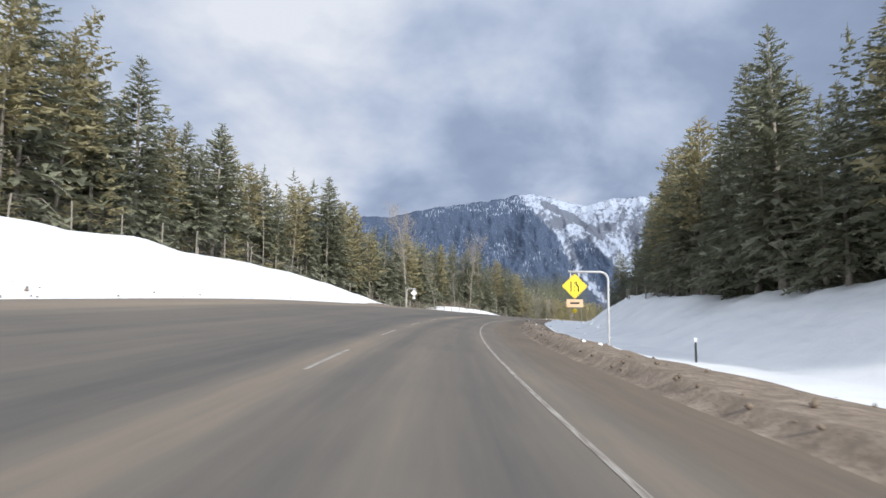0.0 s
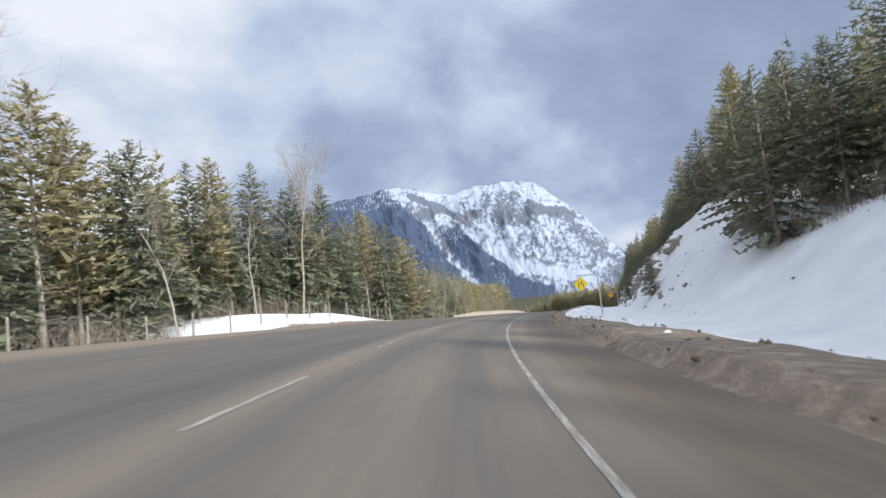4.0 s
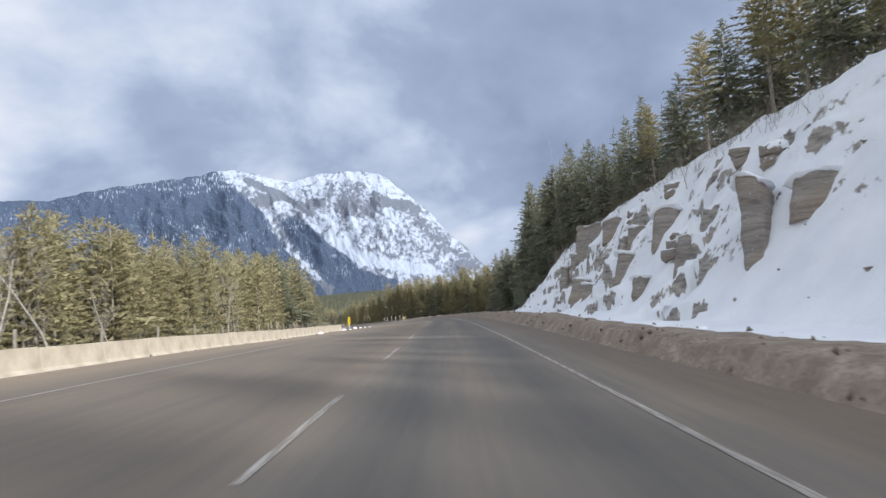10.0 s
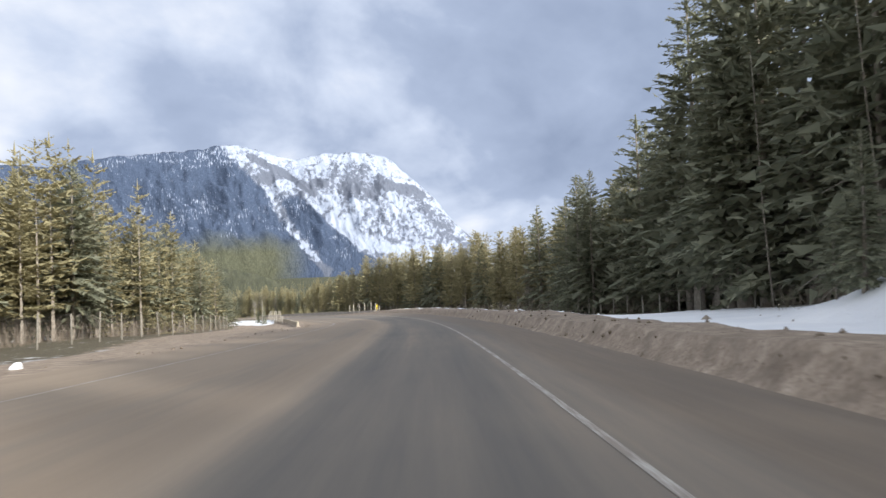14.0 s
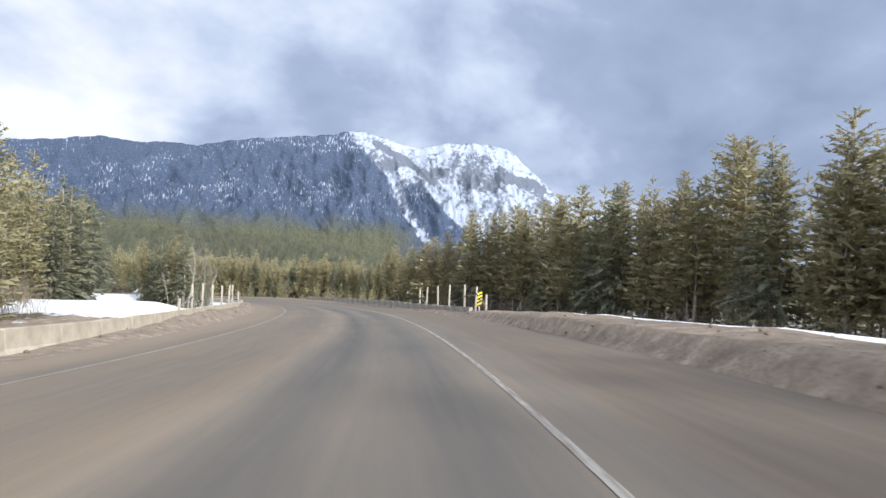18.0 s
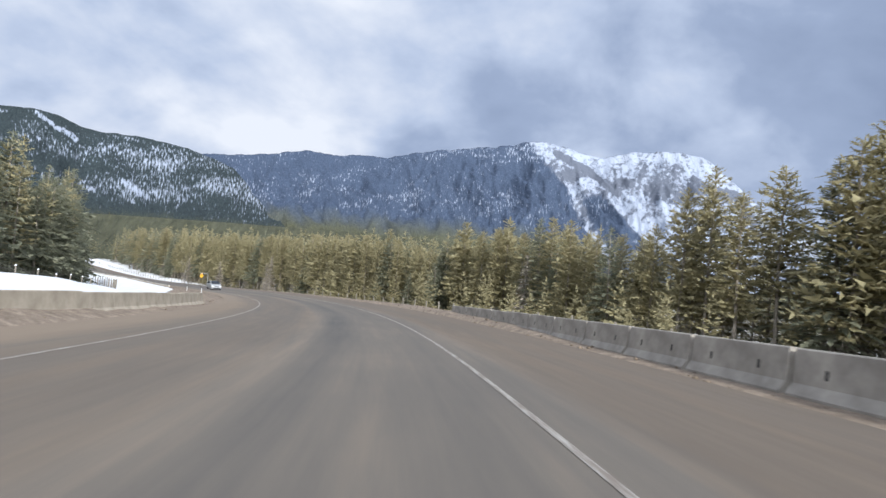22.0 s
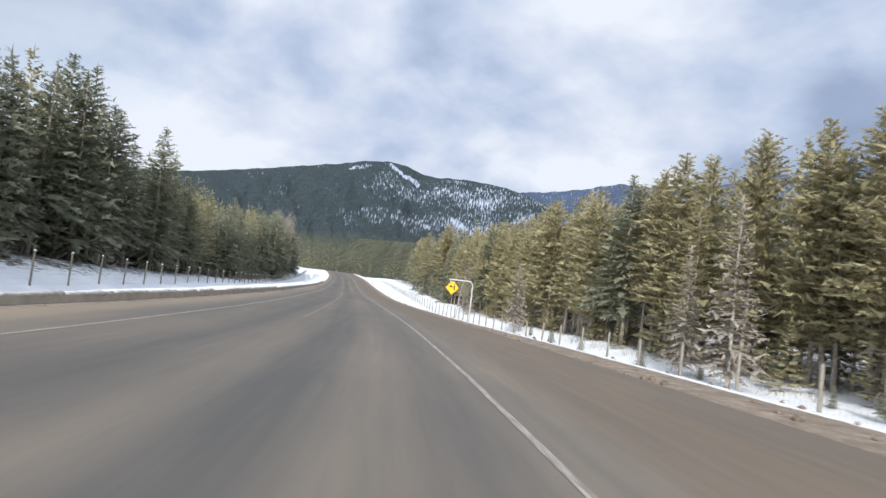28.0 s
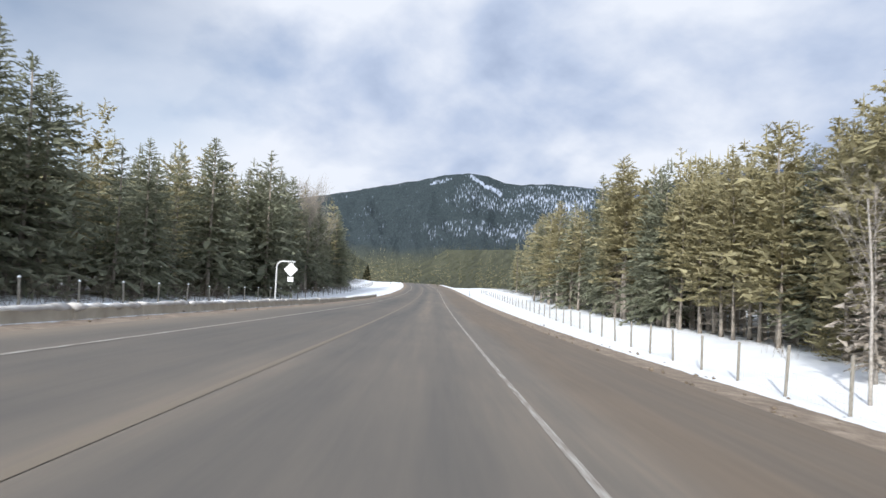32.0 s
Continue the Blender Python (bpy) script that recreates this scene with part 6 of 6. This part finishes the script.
def outcrop(s, d, w, h, rnd, layers=3):
    """Ledges of layered rock that step back up the slope, with snow on them."""
    p = world_height(s, d)
    root = thing("rock_outcrop", place(s, d + 0.6, None, -50 + rnd.uniform(-22, 22)), "layered grey-brown rock outcrop with snow on its ledges", "rock", "outcrops of the cutting")
    z, back = -0.35 * h, -0.25
    for k in range(layers):
        hh = h / layers * rnd.uniform(0.75, 1.3)
        ww = w * rnd.uniform(0.55, 1.05)
        dx = rnd.uniform(-0.22, 0.22) * w
        o = part("slab", SLABS[rnd.randrange(10)], root)
        # local -y faces the road after the turn
        tt = 0.42 * hh + 0.55
        o.matrix_basis = pose(dx, back, z, rnd.uniform(-34, -20), rnd.uniform(-7, 7), rnd.uniform(-14, 14)) @ Matrix.Diagonal((ww, tt, hh, 1))
        c = part("snow_cap", CAPS[rnd.randrange(4)], root, "rounded cushion of snow")
        c.matrix_basis = pose(dx, back + 0.45 * tt, z + hh * 0.93, 18, 0, 0) @ Matrix.Diagonal((ww * 0.98, tt * 1.1, 0.7 + 0.3 * rnd.random(), 1))
        z += hh * 0.96
        back += hh * rnd.uniform(0.35, 0.8)
    return root


def build_rocks():
    rnd = random.Random(17)
    # the two bare faces, then scattered ledges
    for s, d, w, h, n in ((140, 14.2, 2.6, 1.6, 2), (145.5, 12.8, 2.4, 1.5, 2), (150, 13.2, 2.4, 1.4, 3), (156, 13.0, 2.2, 1.4, 3), (158, 15.4, 2.6, 1.6, 3), (164, 16.2, 2.4, 1.6, 3), (171, 14.6, 1.8, 1.6, 3), 
                          (219, 14.6, 1.6, 1.1, 2), (223, 15.2, 1.8, 1.2, 3), (226, 12.4, 1.8, 1.6, 3), (233, 15.4, 1.8, 1.4, 2), (237, 13.8, 1.8, 1.4, 3), (240, 15.0, 1.8, 1.2, 2), (243, 12.6, 1.6, 1.1, 2), (254, 14.0, 1.6, 1.1, 2), (282, 16.4, 1.2, 0.8, 2), (276, 16.6, 1.3, 0.8, 2),
                          (186, 14.0, 1.1, 0.7, 2), (209, 13.5, 1.2, 0.8, 2)):
        outcrop(s, d + 0.3, 0.62 * w, 0.85 * h, rnd, n)
    # large bare faces
    for s, d, w, t, h, z in ((229.3, 13.2, 1.9, 1.0, 3.0, -1.5), (224.2, 12.2, 1.8, 1.0, 2.6, -1.2), (215.8, 11.6, 1.3, 0.9, 4.4, -1.2), (214.2, 13.0, 2.0, 1.0, 1.9, -0.9), (250.6, 14.7, 5.6, 1.5, 4.0, -2.4), (254.3, 14.6, 1.5, 1.0, 4.2, -2.2), (251.6, 12.3, 0.9, 0.7, 3.0, -1.0), (246.2, 11.2, 1.9, 1.0, 2.3, -0.7), (252.3, 11.4, 1.2, 0.9, 3.4, -1.2),
                             (245.0, 14.8, 2.4, 1.1, 2.2, -1.1), (236.0, 13.8, 2.0, 1.0, 2.2, -1.1), (233.5, 11.6, 1.5, 0.9, 3.0, -1.1), (227.5, 10.7, 1.2, 0.8, 1.6, -0.6), (241.0, 10.8, 1.4, 0.8, 1.8, -0.7),
                             (166.6, 14.0, 3.6, 1.4, 3.4, -1.5), (167.8, 10.9, 2.0, 1.0, 3.2, -0.7), (172.8, 10.6, 1.1, 0.8, 2.2, -0.6), (170.2, 12.6, 1.4, 0.9, 2.4, -1.1), (161.0, 12.0, 2.4, 1.2, 4.6, -1.9), (158.4, 11.2, 1.8, 1.0, 3.2, -1.0),
                             (152.0, 12.8, 2.4, 1.1, 2.2, -1.0), (146.6, 12.9, 2.4, 1.1, 1.9, -0.9), (148.6, 11.9, 1.4, 0.9, 1.9, -0.8), (142.2, 12.2, 1.5, 0.9, 2.0, -0.9)):
        root = thing("boulder", place(s, d + 0.9, None, -44 + rnd.uniform(-14, 14)), "tall bare grey-brown rock face with a crust of snow on top", "rock", "bare rock faces")
        rnd_tilt = rnd.uniform(-7, 7)
        me, crest = face_mesh(int(s), w * (0.8 if s < 156 else 1.0), t, h)
        o = part("rock_slab", me, root)
        o.matrix_basis = pose(0, 0.25, z, -17, rnd_tilt, 0)
        g = np.random.default_rng(int(s))
        v, f = tube([(x, q * 0.25, zz / 0.5) for x, q, zz in crest], np.clip(g.normal(0.30, 0.05, len(crest)), 0.15, 0.5), 8)
        v = np.array(v) * (1, 2.6, 0.5) + (0, 0.35, 0.0)
        c = part("snow_cap", mesh_of("snow_cap", v, f, M_SNOWCAP, False), root, "rounded crust of snow")
        c.matrix_basis = pose(0, 0.25, z, -17, rnd_tilt, 0)


def face_mesh(seed, w, t, h):
    """A big broken face: beds along it, a few upright cracks, ragged ends and top."""
    nx, nz = max(14, int(w * 5)), max(12, int(h * 6))
    X, Z = np.meshgrid(np.linspace(-0.5, 0.5, nx), np.linspace(0, 1, nz), indexing="ij")
    px, pz = X * w, Z * h
    bed = np.floor(pz * 2.4 + 0.9 * fbm(px, pz, 0.25, seed, 2))
    blk = np.floor(px * 0.30 + 0.45 * bed + 0.9 * fbm(px, pz, 0.4, seed + 2, 2))
    depth = 0.08 * np.mod(np.sin(bed * 12.99 + seed) * 43758.5, 1.0) + 0.14 * np.mod(np.sin(blk * 78.23 + bed * 3.1 + seed) * 12543.7, 1.0)
    y = -t * (1 - 0.10 * Z) * (1 - 0.75 * (2 * np.abs(X))**5) + depth + 0.10 * fbm(px, pz, 1.1, seed, 4)
    px = px + 0.05 * w * Z * np.sign(X) * -smooth(0.3, 0.5, np.abs(X)) + 0.06 * fbm(pz, px, 1.5, seed + 4, 3)
    pz = pz + 0.16 * h * Z * (fbm(px, 0 * px + seed, 0.45, seed, 3) - 0.5 * (2 * np.abs(X))**6)
    front = np.stack([px, y, pz], -1)
    back_ = np.stack([px * 0.94, 0 * y + t, pz - 0.05], -1)
    P = np.concatenate([front, back_[:, ::-1]], 1)
    n, r = P.shape[0], P.shape[1]
    k = np.arange(n * r).reshape(n, r)
    F = np.stack([k[:-1], k[1:], np.roll(k, -1, 1)[1:], np.roll(k, -1, 1)[:-1]], -1).reshape(-1, 4).tolist()
    F += [tuple(k[0].tolist()), tuple(k[-1][::-1].tolist())]
    return mesh_of("rock_slab", P.reshape(-1, 3), F, M_STRATA), front[::2, -1]


build_rocks()


# ---- crumbs of frozen sand and snow on the verges ----
def build_crumbs():
    g = np.random.default_rng(3)
    V, F = [], []
    dirs = np.array([(1, 0, 0), (-1, 0, 0), (0, 1, 0), (0, -1, 0), (0, 0, 1), (0, 0, -1)], float)
    tri = np.array([(0, 2, 4), (2, 1, 4), (1, 3, 4), (3, 0, 4), (2, 0, 5), (1, 2, 5), (3, 1, 5), (0, 3, 5)])
    n = 5500
    s = g.uniform(-20, 660, n)
    side = g.uniform(size=n) < 0.78
    e = np.abs(g.normal(0, 1.0, n))
    d = np.where(side, right_edge(s) + np.where(g.uniform(size=n) < 0.45, 0.02 + 0.18 * e, 0.3 + 1.5 * e), left_edge(s) - 0.3 - 0.9 * e)
    p = world_height(s, d)
    r = 0.015 + 0.075 * g.uniform(size=n)**4
    c = p[:, None, :] + dirs[None] * r[:, None, None] * g.uniform(0.6, 1.3, (n, 6, 1)) + np.array([0, 0, 0.3])[None, None] * r[:, None, None]
    V = c.reshape(-1, 3)
    F = (tri[None] + 6 * np.arange(n)[:, None, None]).reshape(-1, 3)
    o = new("verge_crumbs", mesh_of("verge_crumbs", V, F, M_CRUMB))
    tagged(o, "brown crumbs of frozen sand on the verge", "gravel", kind="stuff")


def build_chips():
    """Broken rock and clods lying on the snow of the cutting."""
    g = np.random.default_rng(13)
    dirs = np.array([(1, 0, 0), (-1, 0, 0), (0, 1, 0), (0, -1, 0), (0, 0, 1), (0, 0, -1)], float)
    tri = np.array([(0, 2, 4), (2, 1, 4), (1, 3, 4), (3, 0, 4), (2, 0, 5), (1, 2, 5), (3, 1, 5), (0, 3, 5)])
    n = 320
    s = g.uniform(104, 292, n)
    d = 10.6 + 8 * g.uniform(size=n)**1.3
    keep = fbm(s, d, 0.35, 3.0, 3) > -0.1
    s, d = s[keep], d[keep]
    n = len(s)
    p = world_height(s, d)
    r = 0.05 + 0.32 * g.uniform(size=n)**3.5
    c = p[:, None, :] + dirs[None] * r[:, None, None] * g.uniform(0.5, 1.5, (n, 6, 1)) + g.normal(0, 0.25, (n, 6, 3)) * r[:, None, None]
    o = new("rock_chips", mesh_of("rock_chips", c.reshape(-1, 3), (tri[None] + 6 * np.arange(n)[:, None, None]).reshape(-1, 3), M_STRATA))
    tagged(o, "loose grey rock chips on the snowy slope", "rocks", kind="stuff")


build_chips()


def build_clods():
    """Lumps of ploughed snow lying on the banks."""
    g = np.random.default_rng(31)
    meshes = [snow_cap_mesh(q, 1.0, 0.5, 0.6) for q in range(20, 24)]
    spots = [(56 + 9 * g.uniform(), -15.2 - 2.2 * g.uniform()) for k in range(9)] + [(g.uniform(30, 100), g.uniform(9.5, 13)) for k in range(12)]
    spots += [(g.uniform(215, 290), -11.6 - 1.2 * g.uniform()) for k in range(14)] + [(g.uniform(545, 660), g.uniform(7.6, 12)) for k in range(14)]
    spots += [(q, float(right_edge(q)) + g.uniform(0.7, 2.6)) for q in g.uniform(20, 330, 34)]
    for s, d in spots:
        p = world_height(s, d)
        r = g.uniform(0.15, 0.5) if d < 0 or d > right_edge(s) + 2.7 else g.uniform(0.06, 0.17)
        o = tagged(new("snow_clod", meshes[int(g.integers(4))]), "small lump of ploughed snow on the bank", "snow", "snow clods")
        o.matrix_basis = pose(float(p[0]), float(p[1]), float(p[2]), 0, 0, g.uniform(0, 360)) @ Matrix.Diagonal((r, r * g.uniform(0.7, 1.3), r * 0.8, 1))


build_clods()
M_CRUMB = mat_simple("frozen_sand", (0.12, 0.095, 0.07), (0.24, 0.19, 0.145), 2.0)
build_crumbs()


# ---- the oncoming car ----
def build_car():
    """A small silver hatchback: body swept from a side profile, glass, lamps, mirrors and wheels set on it."""
    root = thing("car", place(536.5, -3.8, 0.0, 180), "silver-grey hatchback car coming down the far lane", "car")
    paint = mat_simple("silver_car_paint", (0.30, 0.31, 0.32), (0.36, 0.37, 0.38), 3.0, 0.32, 0.5, 0.0)
    glass = mat_simple("dark_car_glass", (0.02, 0.025, 0.03), (0.03, 0.035, 0.04), 2.0, 0.08, 0.6, 0.0)
    rubber = mat_simple("tyre_rubber", (0.02, 0.02, 0.02), (0.035, 0.035, 0.035), 20.0, 0.9, 0.2, 0.2)
    lamp = mat_simple("headlamp_lens", (0.62, 0.63, 0.64), (0.72, 0.72, 0.72), 9.0, 0.15, 0.6, 0.0)
    bm = bmesh.new()
    prof = [(-2.05, 0.30), (-2.12, 0.60), (-2.05, 0.95), (-1.80, 1.25), (-1.35, 1.47), (-0.4, 1.53), (0.30, 1.49), (1.05, 1.03), (1.55, 0.94), (1.95, 0.80), (2.10, 0.62), (2.12, 0.42), (2.02, 0.26)]
    rows = []
    for x, k, top in ((-0.86, 0.93, 0.97), (-0.83, 0.97, 0.99), (-0.6, 1.0, 1.0), (0.0, 1.015, 1.005), (0.6, 1.0, 1.0), (0.83, 0.97, 0.99), (0.86, 0.93, 0.97)):
        rows.append([bm.verts.new((x * (0.97 if z < 0.5 else 1.0 if z < 1.0 else 1.0 - 0.24 * min(1.0, (z - 1.0) / 0.45)), y * k, z * top)) for y, z in prof])
    for a, b in zip(rows, rows[1:]):
        for i in range(len(prof) - 1):
            bm.faces.new((a[i], a[i + 1], b[i + 1], b[i]))
        bm.faces.new((a[-1], a[0], b[0], b[-1]))
    bm.faces.new(rows[0][::-1]); bm.faces.new(rows[-1])
    bmesh.ops.recalc_face_normals(bm, faces=bm.faces)
    for f in bm.faces:
        f.smooth = True
    me = bpy.data.meshes.new("body"); bm.to_mesh(me); bm.free(); me.materials.append(paint)
    part("body", me, root)

    def pane(name, corners, thick, label):
        c = [Vector(q) for q in corners]
        n = (c[1] - c[0]).cross(c[3] - c[0]).normalized() * thick
        part(name, mesh_of(name, [tuple(q) for q in c] + [tuple(q - n) for q in c], [(0, 1, 2, 3), (7, 6, 5, 4), (0, 4, 5, 1), (1, 5, 6, 2), (2, 6, 7, 3), (3, 7, 4, 0)], glass), root, label)

    pane("windscreen", [(-0.72, 1.08, 1.07), (0.72, 1.08, 1.07), (0.58, 0.40, 1.50), (-0.58, 0.40, 1.50)], 0.06, "dark windscreen")
    for x in (-1, 1):
        pane("side_window", [(x * 0.845, 0.85, 1.05), (x * 0.845, -1.45, 1.05), (x * 0.70, -1.2, 1.40), (x * 0.70, 0.35, 1.40)], 0.03 * x, "dark side window")
    part("grille", mesh_of("grille", *box(-0.34, 0.34, 2.06, 2.13, 0.66, 0.74), glass), root, "narrow dark grille")
    part("air_intake", mesh_of("air_intake", *box(-0.52, 0.52, 2.08, 2.16, 0.36, 0.48), glass), root, "dark lower air intake")
    part("bumper", mesh_of("bumper", *box(-0.80, 0.80, 2.03, 2.12, 0.49, 0.60), paint), root)
    for x in (-0.64, 0.64):
        part("headlight", mesh_of("headlight", *prism([(x - 0.17, 0.66), (x + 0.17, 0.66), (x + 0.15, 0.84), (x - 0.12, 0.80)], 1.92, 2.07), lamp), root, "clear headlight")
        part("mirror", mesh_of("mirror", *box(x * 1.5 - 0.09, x * 1.5 + 0.09, 0.72, 0.82, 1.02, 1.16), paint), root)
        for y in (-1.30, 1.30):
            v, f = tube([(x * 1.16 - 0.1, y, 0.31), (x * 1.16 + 0.1, y, 0.31)], [0.31, 0.31], 16)
            w = part("wheel", mesh_of("tyre", v, f, rubber, False), root, "black tyre")
            v, f = tube([(x * 1.16 - 0.104, y, 0.31), (x * 1.16 + 0.104, y, 0.31)], [0.19, 0.19], 12)
            part("rim", mesh_of("rim", v, f, M_STEEL, False), w, "grey wheel rim")


build_car()
